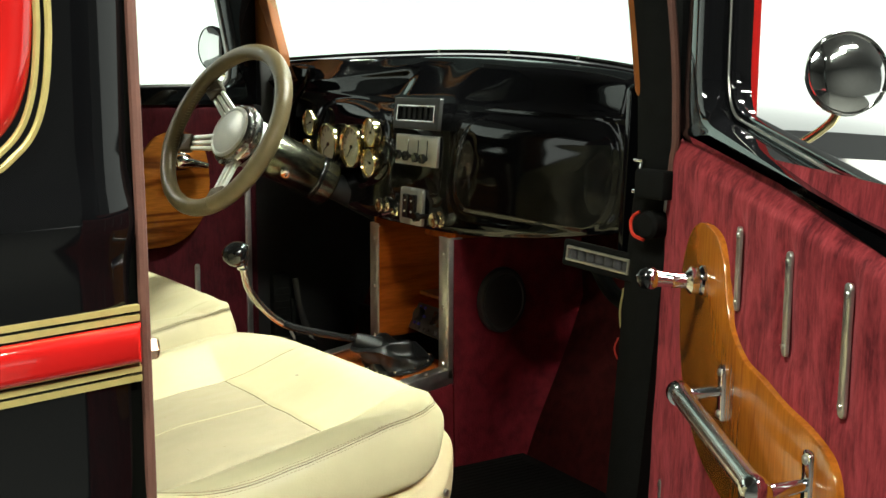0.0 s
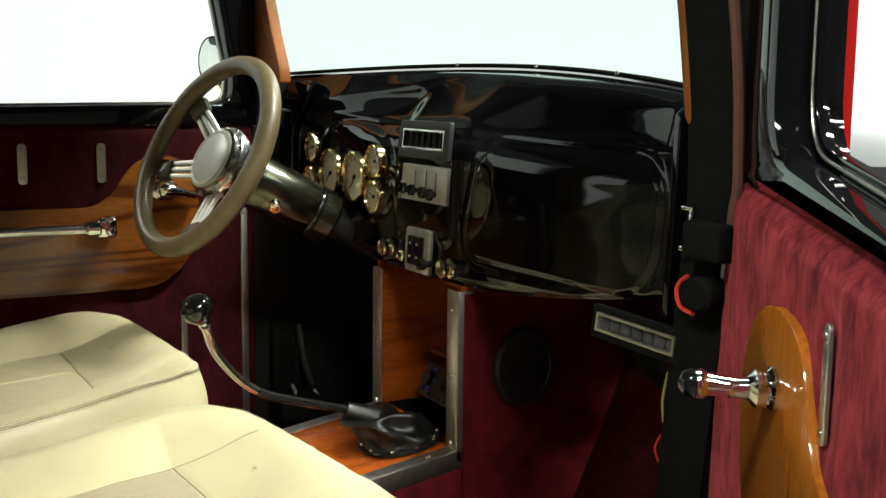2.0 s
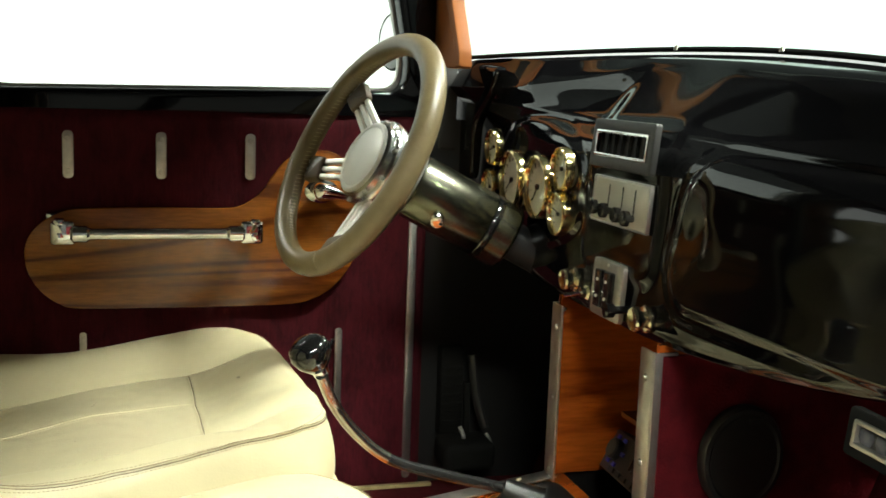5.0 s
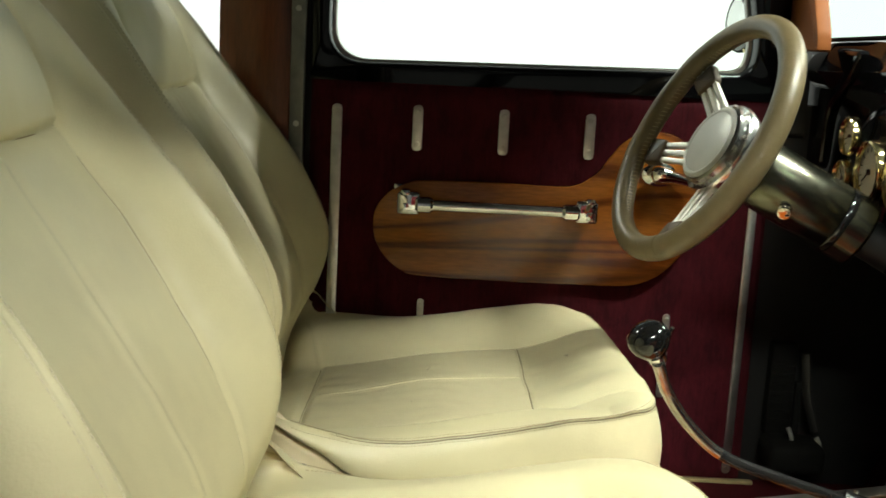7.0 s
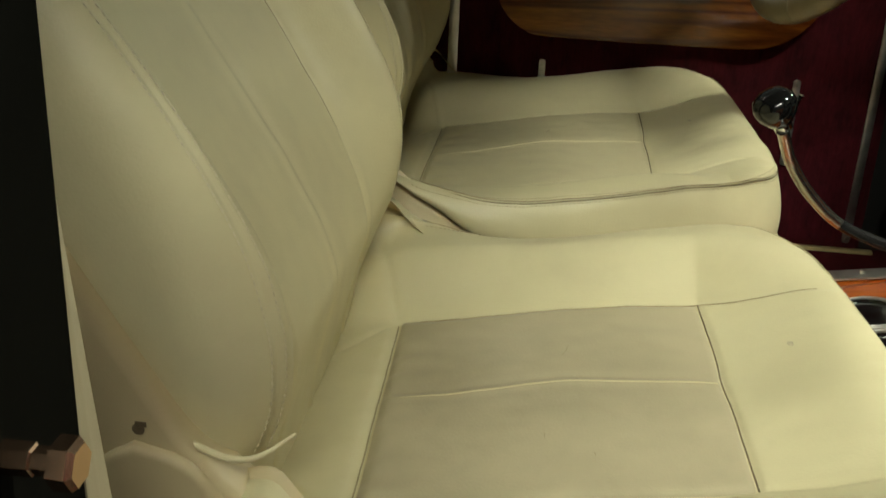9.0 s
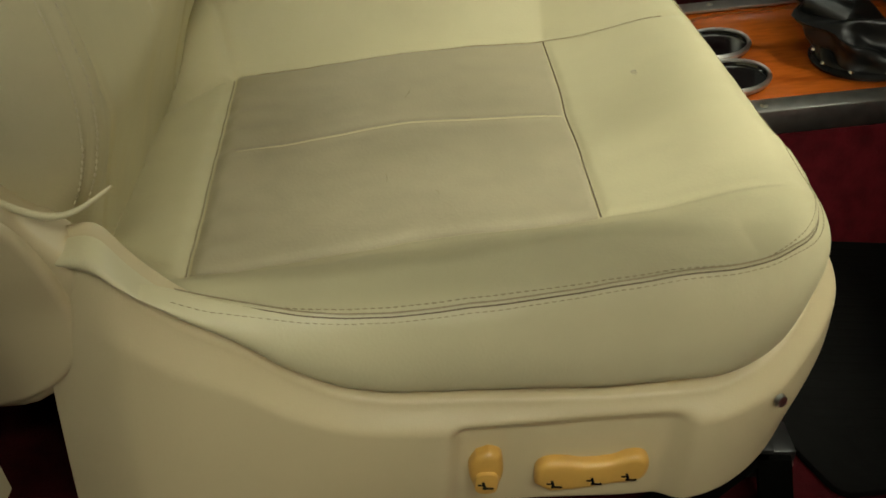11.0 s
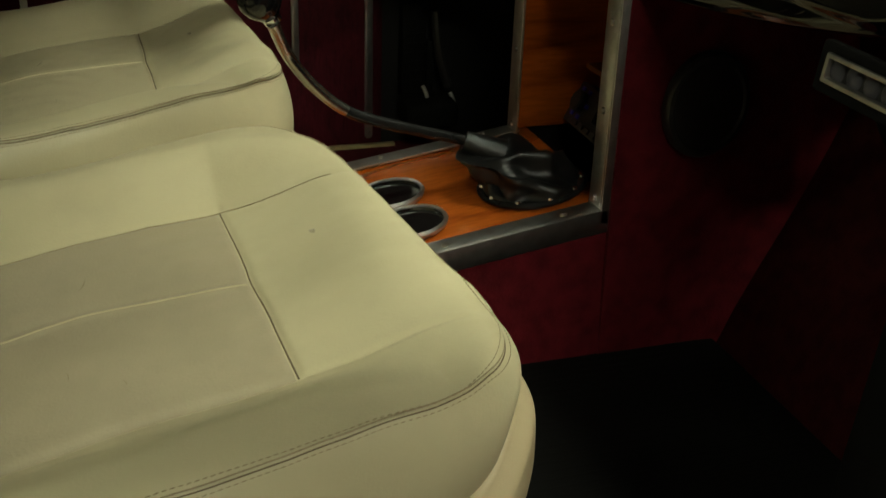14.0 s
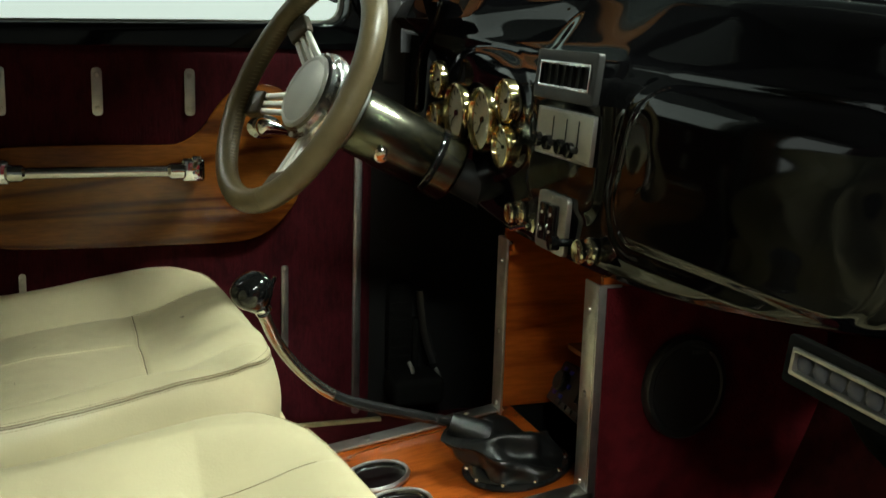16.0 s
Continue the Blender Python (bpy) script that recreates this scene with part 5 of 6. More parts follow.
# hinge parts, check strap and wires at the pillar
hinge = part("hinge", box((0.634, -0.062, 0.778), (0.052, 0.022, 0.036), bevel=0.004), RUBBER, cab, "black door hinge")
part("strap", tube(smooth_line([(0.596, -0.05, 0.803), (0.601, -0.054, 0.80), (0.599, -0.056, 0.775), (0.601, -0.052, 0.768)], 5), 0.0025, 8), CHROME, cab, "chrome door check strap")
part("bracket", box((0.594, -0.050, 0.805), (0.016, 0.010, 0.004), bevel=0.001), CHROME, cab)
part("bracket", box((0.593, -0.050, 0.765), (0.018, 0.010, 0.005), bevel=0.001), CHROME, cab)
part("courtesy_switch", lathe([(0.018, -0.014), (0.018, 0.008), (0.014, 0.012), (0, 0.012)], pose(0.626, -0.056, 0.726, 90, 0, 0), 22), RUBBER, cab, "round black courtesy switch")
part("wire_loop", tube(smooth_line([(0.606, -0.060, 0.741), (0.597, -0.062, 0.734), (0.594, -0.063, 0.724), (0.600, -0.063, 0.711), (0.618, -0.062, 0.706)], 6), 0.0022, 8), WIRE_RED, cab, "red wire loop")
part("wire_loop", tube(smooth_line([(0.540, -0.03, 0.56), (0.537, -0.034, 0.545), (0.539, -0.03, 0.53)], 5), 0.0012, 6), WIRE_RED, cab, "red wire loop")
part("wire_loop", tube(smooth_line([(0.548, -0.03, 0.63), (0.546, -0.034, 0.60), (0.544, -0.03, 0.575)], 5), 0.0014, 6), GOLD, cab, "yellow wire")

# ---- mirrors ----
mr = thing("side_mirror", "round chrome side mirror on a brass-coloured arm", "mirror", "side mirrors")
MRC = Vector((0.793, 0.091, 0.9156))
n_ = (Vector((2.4, -0.75, 1.25)) - MRC).normalized()
MM = Matrix.Translation(MRC) @ n_.to_track_quat("Z", "Y").to_matrix().to_4x4()
part("glass", lathe([(0, 0.006), (0.022, 0.005), (0.038, 0.001), (0.047, -0.005)], MM, 40), CHROME, mr, "convex mirror glass")
part("rim", lathe([(0.047, -0.006), (0.049, -0.002), (0.051, -0.006), (0.050, -0.014), (0.030, -0.026), (0, -0.03)], MM, 40), CHROME, mr)
part("arm", tube(smooth_line([MRC + Vector((-0.020, 0.01, -0.045)), (0.765, 0.09, 0.852), (0.735, 0.07, 0.828), (0.70, 0.03, 0.822), (0.685, 0.0, 0.822)], 7), 0.0055, 12), BRASS, mr, "brass-coloured mirror arm")
ml = thing("side_mirror", "round chrome side mirror on a brass-coloured arm", "mirror", "side mirrors")
MLC = Vector((-0.80, -0.112, 0.976))
n_ = Vector((0.24, -0.97, 0.0))
MM = Matrix.Translation(MLC) @ n_.to_track_quat("Z", "Y").to_matrix().to_4x4()
part("glass", lathe([(0, 0.004), (0.022, 0.003), (0.038, 0.001), (0.047, -0.003)], MM, 40), CHROME, ml, "convex mirror glass")
part("rim", lathe([(0.047, -0.006), (0.049, -0.002), (0.051, -0.006), (0.050, -0.014), (0.030, -0.026), (0, -0.03)], MM, 40), BLACK, ml)
part("arm", tube(smooth_line([MLC + Vector((0.02, 0.012, -0.045)), (-0.74, -0.10, 0.915), (-0.68, -0.10, 0.905), (-0.60, -0.10, 0.89)], 7), 0.005, 12), BRASS, ml, "brass-coloured mirror arm")
fen = thing("front_fender", "pale grey rounded front fender beyond the open door", "fender")
part("shell", lathe([(0.001, 0.40), (0.20, 0.372), (0.38, 0.302), (0.48, 0.2), (0.53, 0.0), (0.55, -0.3), (0.55, -0.75)], Matrix.Translation((-0.03, 1.05, 0.465)) @ Matrix.Diagonal((0.36, 1, 1, 1)), 40), GREY_PAINT, fen, smooth=80)

# ---- seats ----
SW, SY0, SY1 = 0.262, -0.790, -0.294          # half width, rear and front of the cushion
QX, QR = 0.150, -0.722                        # half width and rear seam of the worn centre panel


def front_seam(x):
    """The cross seam in front of the worn panel, slightly askew and pinched at the middle seam."""
    return -0.4335 + 0.015 * x - 0.0015 * bell(x, 0.03)


def edge_x(y, right=True):
    """Outline of the cushion in plan: nearly square at the door side, swept back at the inner front corner."""
    s = 0.02 * max(0.0, min(1.0, ((SY0 + 0.05) - y) / 0.05))
    if right:
        t = max(0.0, min(1.0, (y - (SY1 - 0.085)) / 0.085))
        return SW - 0.105 * (1 - math.sqrt(max(0.0, 1 - t * t))) - s
    return -soft_table(y, [(-0.79, SW), (-0.42, SW), (-0.375, 0.252), (-0.345, 0.224), (-0.326, 0.172), (-0.314, 0.10), (-0.307, 0.03), (-0.301, -0.04), (-0.294, -0.12)], 0.008) + s


def seam_z(y):
    """Height of the sewn seam round the cushion."""
    return soft_table(y + 0.010, [(-0.79, 0.500), (-0.70, 0.485), (-0.66, 0.475), (-0.628, 0.468), (-0.598, 0.465), (-0.566, 0.467), (-0.50, 0.478), (-0.43, 0.494), (-0.39, 0.503), (-0.355, 0.508), (-0.32, 0.511), (-0.288, 0.500)], 0.012)


def crest_z(y):
    return soft_table(y, [(-0.79, 0.470), (-0.70, 0.480), (-0.66, 0.483), (-0.60, 0.488), (-0.55, 0.495), (-0.50, 0.504), (-0.45, 0.512), (-0.41, 0.519), (-0.37, 0.521), (-0.34, 0.519), (-0.31, 0.513), (-0.288, 0.508)], 0.02)


def base_z(y):
    return soft_table(y, [(-0.79, 0.405), (-0.73, 0.418), (-0.64, 0.434), (-0.56, 0.449), (-0.435, 0.464), (-0.40, 0.478), (-0.376, 0.490), (-0.345, 0.506), (-0.315, 0.513), (-0.288, 0.508)], 0.02)


def top_z(x, y):
    """The leather on top of the cushion."""
    l, r = edge_x(y, False), edge_x(y, True)
    slope = (edge_x(y + 0.003, False) - edge_x(y - 0.003, False)) / 0.006
    edge = min((x - l) / math.hypot(1, slope), r - x, SY1 - y)
    qx = QX + 0.012 * step(y, -0.45, -0.72) * (x > 0)
    xs = x - (0.40 if x < 0 else 0.25) * max(0.0, y - front_seam(x))
    bol = step(abs(xs), qx - 0.004, qx + 0.072)
    base = base_z(y) + 0.006 * (1 - (x / 0.16) ** 2) * bell(y + 0.57, 0.11) * (abs(x) < 0.16)
    z = base + (max(base, crest_z(y) - 0.006 - 0.013 * step(x, 0.0, 0.15)) - base) * bol * (1 - 0.4 * step(y, -0.72, -0.79))
    rr = 0.042
    if edge < rr:
        sz = seam_z(y) - 0.002
        k = math.sqrt(max(0.0, 1 - (1 - edge / rr) ** 2))
        z = sz + (z - sz) * k
    # sewn grooves: long seams, rear seam, the cross seam, and the folded middle seam
    g = 0.0
    fs = front_seam(x)
    on = 1 - step(edge, 0.022, 0.008)
    g = max(g, (0.0030 if y < fs else 0.0022) * bell(abs(xs) - qx, 0.0060 if y < fs else 0.0034) * on * (1 - step(y, -0.345, -0.305)) * (1 - step(y, QR, QR - 0.02)))
    if abs(x) < qx + 0.004:
        g = max(g, 0.0030 * bell(y - fs, 0.0032))
        if y < fs:
            z += (0.0016 * bell(x - 0.002, 0.0045) - 0.0012 * bell(x + 0.008, 0.006)) * step(fs - y, 0.0, 0.02) * step(y, QR, QR + 0.03)
    rear = QR
    g = max(g, 0.0060 * bell(y - rear, 0.0065) * (abs(x) < qx + 0.004) + 0.0035 * bell(y - rear + 0.35 * max(0.0, abs(x) - qx), 0.0030) * (abs(x) >= qx + 0.004) * on)
    g = max(g, 0.0034 * bell(abs(x) - qx + 1.6 * max(0.0, rear - y) ** 1.2, 0.0034) * (y < rear))
    z -= g
    # gathers where the leather is pulled to the rear seam, creases of use and slight waviness
    z += 0.0011 * math.sin(x * 150 + 4 * noise.noise((x * 9, y * 9, 2))) * bell(y - rear - 0.02, 0.025) * (abs(x) < qx)
    z += 0.0020 * noise.noise((x * 13, y * 13, 0)) + 0.0007 * noise.noise((x * 55, y * 40, 3)) + 0.0012 * noise.noise((x * 30, y * 8, 5)) * step(y, -0.46, -0.40)
    return z


def cushion_top(u, v):
    """Top of the cushion: u across, v from the rear to the front."""
    y = SY0 + (SY1 - SY0) * math.sin(v * math.pi / 2) if v > 0 else SY0
    l, r = edge_x(y, False), edge_x(y, True)
    x = (l + r) / 2 + (r - l) / 2 * math.sin((2 * u - 1) * math.pi / 2)
    return Vector((x, y, top_z(x, y)))


def cushion_loop(n):
    """The seam line round the cushion, from the rear inner corner round the front to the rear outer one."""
    pts = [cushion_top(0, i / n) for i in range(n + 1)]
    pts += [cushion_top(i / n, 1) for i in range(1, n)]
    return pts + [cushion_top(1, 1 - i / n) for i in range(n + 1)]


def low_z(y, drop=0.0):
    """Lower edge of the leather side."""
    return -drop * step(y, -0.62, -0.33) + soft_table(y + 0.010, [(-0.79, 0.49), (-0.748, 0.512), (-0.739, 0.514), (-0.721, 0.490), (-0.694, 0.466), (-0.66, 0.447), (-0.633, 0.424), (-0.60, 0.406), (-0.57, 0.401), (-0.50, 0.403), (-0.43, 0.405), (-0.358, 0.413), (-0.322, 0.428), (-0.305, 0.462), (-0.288, 0.470)], 0.012)


def outward(p):
    """The way out of the cushion in plan, at a point of its loop."""
    if p.y > SY1 - 0.13 and p.x < 0.13:
        s = (edge_x(p.y + 0.002, False) - edge_x(p.y - 0.002, False)) / 0.004
        return Vector((-1, s, 0)).normalized() if p.y < SY1 - 0.004 else Vector((0, 1, 0))
    o = Vector((p.x, max(0, p.y - (SY1 - 0.085)) * 3.6, 0))
    return o.normalized() if o.length > 1e-6 else Vector((0, 1, 0))


def dashes(line, length, gap, r, outs):
    """Single stitches along a line, as one mesh."""
    verts, faces = [], []
    run, nxt = 0.0, 0.0
    for i in range(1, len(line)):
        a, b = line[i - 1], line[i]
        d = (b - a).length
        if d < 1e-7:
            continue
        while nxt < run + d:
            p = a + (b - a) * ((nxt - run) / d)
            w = (b - a).normalized()
            o = outs[i]
            s = w.cross(o).normalized()
            k = len(verts)
            for e, rr in ((-0.5, 0.35), (-0.2, 1.0), (0.2, 1.0), (0.5, 0.35)):
                verts.extend(p + w * (e * length) + s * (q * r * rr) + o * (h * r * rr) for q, h in ((-1, 0), (0, 1), (1, 0), (0, -1)))
            for j in range(3):
                for q in range(4):
                    faces.append((k + 4 * j + q, k + 4 * j + (q + 1) % 4, k + 4 * j + 4 + (q + 1) % 4, k + 4 * j + 4 + q))
            nxt += length + gap
        run += d
    me = bpy.data.meshes.new("tmp")
    me.from_pydata([tuple(v) for v in verts], [], faces)
    bm = bmesh.new()
    bm.from_mesh(me)
    bpy.data.meshes.remove(me)
    bmesh.ops.recalc_face_normals(bm, faces=bm.faces[:])
    return bm


def build_seat(name, label, pos, controls, lean=0.0, turn=0.0, drop=0.0):
    """A power seat: cushion with sewn panels, leather sides, plastic shell, back with wings and head section."""
    seat = thing(name, label, "car seat", "front seats")
    square = Matrix.Translation((0, -0.55, 0)) @ pose(0, 0, 0, 0, 0, -turn) @ Matrix.Translation((0, 0.55, 0))    # the back sits square, the cushion is turned

    def back_part(*args, **kw):
        o = part(*args, **kw)
        o.matrix_basis = square
        return o
    N = 150
    part("cushion", sheet(cushion_top, 230, 230), LEATHER, seat, "cream leather cushion with sewn panels", smooth=80)

    # worn centre panel lies just on the cushion
    def worn(u, v):
        x = -QX - 0.001 + (2 * QX + 0.002) * u
        y = QR + 0.003 + (front_seam(x) - QR - 0.005) * v
        x += 0.012 * step(y, -0.45, -0.72) * max(0.0, x) / QX
        e = min(u, 1 - u, v, 1 - v)
        return Vector((x, y, top_z(x, y) + 0.0006 - 0.0004 * max(0, 1 - e / 0.02)))
    part("centre_panel", sheet(worn, 130, 130), LEATHER_WORN if controls else LEATHER_USED, seat, "worn leather centre panel", smooth=80)
    on_top = lambda x, y, up=0.0006: Vector((x, y, top_z(x, y) + up))
    seams = [[(-QX + 2 * QX * i / 60, front_seam(-QX + 2 * QX * i / 60)) for i in range(61)],
             [(-QX + (2 * QX + 0.010) * i / 60, QR) for i in range(61)],
             [(-QX + 0.40 * max(0.0, -0.700 + 0.36 * i / 60 + 0.4345), -0.700 + 0.36 * i / 60) for i in range(61)]]
    # Thin tubes draw the dark of the seam grooves.
    for line, w, thread in zip(seams, (0.0007, 0.0007, 0.0005), (RECESS_SHADE, STITCH, STITCH)):
        part("panel_seam", tube([on_top(*p) for p in line], w, 5), thread, seat, "dark line drawn along a sewn seam")
    part("middle_seam", tube([on_top(0.003, QR + 0.02 + (front_seam(0) - QR - 0.024) * i / 60, 0.0004) for i in range(61)], [0.0003 + 0.0006 * step(i, 0, 8) for i in range(61)], 6), LEATHER, seat, "raised sewn middle seam")
    for x0, y0, dx, dy in ((-0.045, -0.566, -0.020, 0.006), (0.070, -0.582, 0.014, 0.001), (0.10, -0.545, 0.008, 0.002)):
        part("scuff", tube([on_top(x0, y0), on_top(x0 + dx / 2, y0 + dy / 2 + 0.001), on_top(x0 + dx, y0 + dy)], [0.0001, 0.0003, 0.0001], 5), STITCH, seat)
    part("burn_mark", lathe([(0, 0.0006), (0.0028, 0.0005), (0.0042, -0.0002)], Matrix.Translation(on_top(-0.031, -0.376, 0.0)), 12), LEATHER_WORN, seat, "small dull spot in the leather")
    loop = cushion_loop(N)
    k = len(loop)
    outs = [outward(p) for p in loop]
    for _ in range(6):
        outs = [(outs[max(0, i - 1)] + outs[i] + outs[min(k - 1, i + 1)]).normalized() for i in range(k)]

    def side(u, v):
        i = min(k - 1, int(round(u * (k - 1))))
        p = loop[i]
        z = p.z - (p.z - low_z(p.y, drop)) * v
        puff = 0.013 * math.sin(math.pi * v * 0.85) - 0.014 * step(v, 0.85, 1.0) - 0.0014 * bell(v, 0.05)
        return Vector((p.x, p.y, z)) + outs[i] * (puff + 0.0016 * noise.noise((p.y * 12 + p.x * 9, z * 16, 4)) * step(v, 0.0, 0.2))
    part("cushion_side", sheet(side, k - 1, 16), LEATHER, seat, "cream leather cushion side", smooth=80)
    # Two thin tubes draw the shaded groove of the side seam.
    for dz, do in ((0.0012, -0.0002), (-0.0016, 0.0006)):
        part("seam_groove", tube([p + o * do + Vector((0, 0, dz)) for p, o in zip(loop[16:-16], outs[16:-16])], 0.0005, 5), RECESS_SHADE if dz < 0 else STITCH, seat, "dark seam line")
    inset = [Vector((p.x - 0.0032 * o.x, p.y - 0.0032 * o.y, 0)) for p, o in zip(loop[16:-16], outs[16:-16])]
    upper = [Vector((q.x, q.y, top_z(q.x, q.y) + 0.0004)) for q in inset]
    lower = [side((i + 16) / (k - 1), min(0.5, 0.0044 / max(0.02, p.z - low_z(p.y, drop)))) + outs[i + 16] * 0.0005 for i, p in enumerate(loop[16:-16])]
    for line, ups in ((upper, [(o + Vector((0, 0, 1.2))).normalized() for o in outs[16:-16]]), (lower, outs[16:-16])):
        tagged(part("seam_stitching", dashes(line, 0.0034, 0.0013, 0.0004, ups), STITCH, seat, "row of brown stitches", smooth=0), kind="stuff")

    # moulded plastic shell round the base
    def shell(u, v):
        i = min(k - 1, int(round(u * (k - 1))))
        p, out = loop[i], outs[i]
        zt = low_z(p.y, drop) + 0.004
        zb = soft_table(p.y + 0.010, [(-0.79, 0.286), (-0.718, 0.290), (-0.392, 0.309), (-0.353, 0.318), (-0.322, 0.335), (-0.300, 0.360), (-0.288, 0.370)], 0.015)
        z = zt - (zt - zb) * v
        o = -0.016 + 0.021 * step(v, 0.0, 0.06) + 0.011 * step(v, 0.05, 0.26) + 0.003 * math.sin(math.pi * v) - 0.006 * step(v, 0.94, 1.0)
        front = step(p.y, -0.36, -0.29)
        o += 0.008 * front * (1 - step(v, 0.5, 1.0))
        if controls and p.x > 0.2:
            yy = p.y + 0.010
            edge = 0.386 + 0.09 * (yy + 0.513)
            rec = step(yy, -0.531, -0.519) * (1 - step(yy, -0.388, -0.366)) * (1 - step(z, edge - 0.010, edge + 0.002))
            o -= 0.010 * rec
        o += 0.0006 * noise.noise((p.y * 20, z * 20, 9))
        return Vector((p.x, p.y, z)) + out * o
    part("base_shell", sheet(shell, k - 1, 60), TRIM_PLASTIC, seat, "cream moulded plastic seat base", smooth=50)
    part("base_pan", box((0, -0.53, 0.345), (0.44, 0.42, 0.04)), BLACK_SATIN, seat, smooth=0)
    if controls:
        part("screw", lathe([(0, 0.004), (0.004, 0.003), (0.005, 0)], pose(0.268, -0.325, 0.402, 0, 80, 25), 12), STEEL, seat)
        MB = Matrix(((0, 0, 1, 0.266), (1, 0, 0, -0.0145), (0, 1, 0, 0), (0, 0, 0, 1)))
        b1 = part("recline_button", prism(smooth_line([(-0.499, 0.364), (-0.491, 0.361), (-0.4885, 0.352), (-0.488, 0.342), (-0.491, 0.332), (-0.498, 0.3275), (-0.506, 0.330), (-0.510, 0.340), (-0.511, 0.350), (-0.507, 0.360)], 3), MB, 0.014, 0.005, 4), BUTTON, seat, "yellowed plastic seat switch")
        part("thumb_pad", prism(fillet([(-0.507, 0.329), (-0.491, 0.329), (-0.491, 0.348), (-0.507, 0.348)], 0.007, 5), MB @ Matrix.Translation((0, 0, 0.013)), 0.004, 0.002, 2), BUTTON, b1)
        b2 = part("slide_button", prism(smooth_line([(-0.466, 0.334), (-0.466, 0.348), (-0.459, 0.3545), (-0.447, 0.355), (-0.434, 0.353), (-0.416, 0.3555), (-0.406, 0.3605), (-0.397, 0.361), (-0.391, 0.3555), (-0.391, 0.344), (-0.397, 0.337), (-0.414, 0.334), (-0.436, 0.329), (-0.456, 0.327)], 3), MB, 0.014, 0.005, 4), BUTTON, seat, "long yellowed plastic seat switch")
        for bx, bz, bb in ((-0.499, 0.338, b1), (-0.4525, 0.336, b2), (-0.426, 0.339, b2), (-0.403, 0.343, b2)):
            lift = 0.0172 if bb is b1 else 0.0142
            part("switch_mark", join(box((bx + 0.001, bz - 0.0025, lift), (0.0075, 0.0016, 0.0006), MB), box((bx - 0.0015, bz + 0.001, lift), (0.0018, 0.006, 0.0006), MB @ Matrix.Translation((bx, bz, 0)) @ pose(0, 0, 0, 0, 0, 18) @ Matrix.Translation((-bx, -bz, 0))), box((bx - 0.004, bz + 0.0005, lift), (0.004, 0.0012, 0.0006), MB)), KNOB, bb, smooth=0)
    pad = lambda w, d: fillet([(-w, -d), (w, -d), (w, d), (-w, d)], 0.005, 3)
    for sx in (-0.2, 0.205):
        for sy in (-0.30, -0.70):
            ft = part("mount_bracket", join(prism([(sy - 0.105, FLOOR), (sy - 0.055, FLOOR), (sy - 0.005, 0.318), (sy - 0.060, 0.318)], Matrix(((0, 0, 1, sx + 0.030), (1, 0, 0, 0), (0, 1, 0, 0), (0, 0, 0, 1))), 0.006, 0.001),
                                            prism([(sy + 0.004, FLOOR), (sy + 0.030, FLOOR), (sy + 0.012, 0.318), (sy - 0.014, 0.318)], Matrix(((0, 0, 1, sx + 0.030), (1, 0, 0, 0), (0, 1, 0, 0), (0, 0, 0, 1))), 0.006, 0.001),
                                            prism(pad(0.040, 0.018), Matrix.Translation((sx + 0.066, sy - 0.080, FLOOR)), 0.006, 0.001), prism(pad(0.030, 0.015), Matrix.Translation((sx + 0.054, sy + 0.020, FLOOR)), 0.006, 0.001)), PILLAR_BLACK, seat, "black steel seat mount")
            for bx, dy in ((0.046, -0.080), (0.088, -0.078), (0.060, 0.022)):
                part("bolt", lathe([(0.0075, 0), (0.0075, 0.005), (0.006, 0.0065), (0, 0.0065)], Matrix.Translation((sx + bx, sy + dy, FLOOR + 0.006)), 6), ALU_DULL, ft, smooth=20)
        part("slide_rail", join(box((sx, -0.545, 0.300), (0.046, 0.50, 0.030), bevel=0.003), box((sx, -0.290, 0.297), (0.034, 0.03, 0.020), bevel=0.003)), BLACK_SATIN, seat, "black steel slide rail")
    part("rail_end", join(box((0.214, -0.281, 0.292), (0.010, 0.012, 0.020), bevel=0.003), lathe([(0.005, 0), (0.005, 0.004), (0, 0.005)], Matrix.Translation((0.219, -0.281, 0.294)) @ pose(0, 0, 0, 0, 90, 0), 8)), ALU_DULL, seat, "bare metal rail end")

    # back: middle and wings follow profiles of their own
    mid_y = lambda h: lean * step(h, 0.46, 0.62) + soft_table(h, [(0.38, -0.785), (0.44, -0.778), (0.50, -0.764), (0.53, -0.757), (0.575, -0.770), (0.63, -0.796), (0.69, -0.832), (0.75, -0.870), (0.80, -0.910), (0.822, -0.924), (0.86, -0.931), (0.91, -0.950), (0.95, -0.975), (1.0, -1.008), (1.1, -1.065)], 0.02)
    wing_y = lambda h: lean * step(h, 0.46, 0.62) + soft_table(h, [(0.38, -0.785), (0.44, -0.779), (0.50, -0.757), (0.53, -0.742), (0.57, -0.737), (0.60, -0.737), (0.65, -0.749), (0.70, -0.774), (0.75, -0.806), (0.80, -0.845), (0.85, -0.886), (0.90, -0.927), (0.95, -0.970), (1.0, -1.008), (1.1, -1.065)], 0.03)

    def bw(h):
        return soft_table(h, [(0.40, 0.215), (0.50, 0.245), (0.60, 0.258), (0.72, 0.255), (0.85, 0.240), (0.95, 0.215), (1.04, 0.18), (1.10, 0.13)])

    def border(h):
        return soft_table(h, [(0.40, 0.128), (0.55, 0.138), (0.70, 0.150), (0.80, 0.148), (0.86, 0.140), (0.93, 0.118), (1.1, 0.10)])

    def back_front(u, v):
        h = 0.40 + 0.70 * math.sin(v * math.pi / 2)
        w = bw(h)
        x = w * math.sin((2 * u - 1) * math.pi / 2)
        q = border(h)
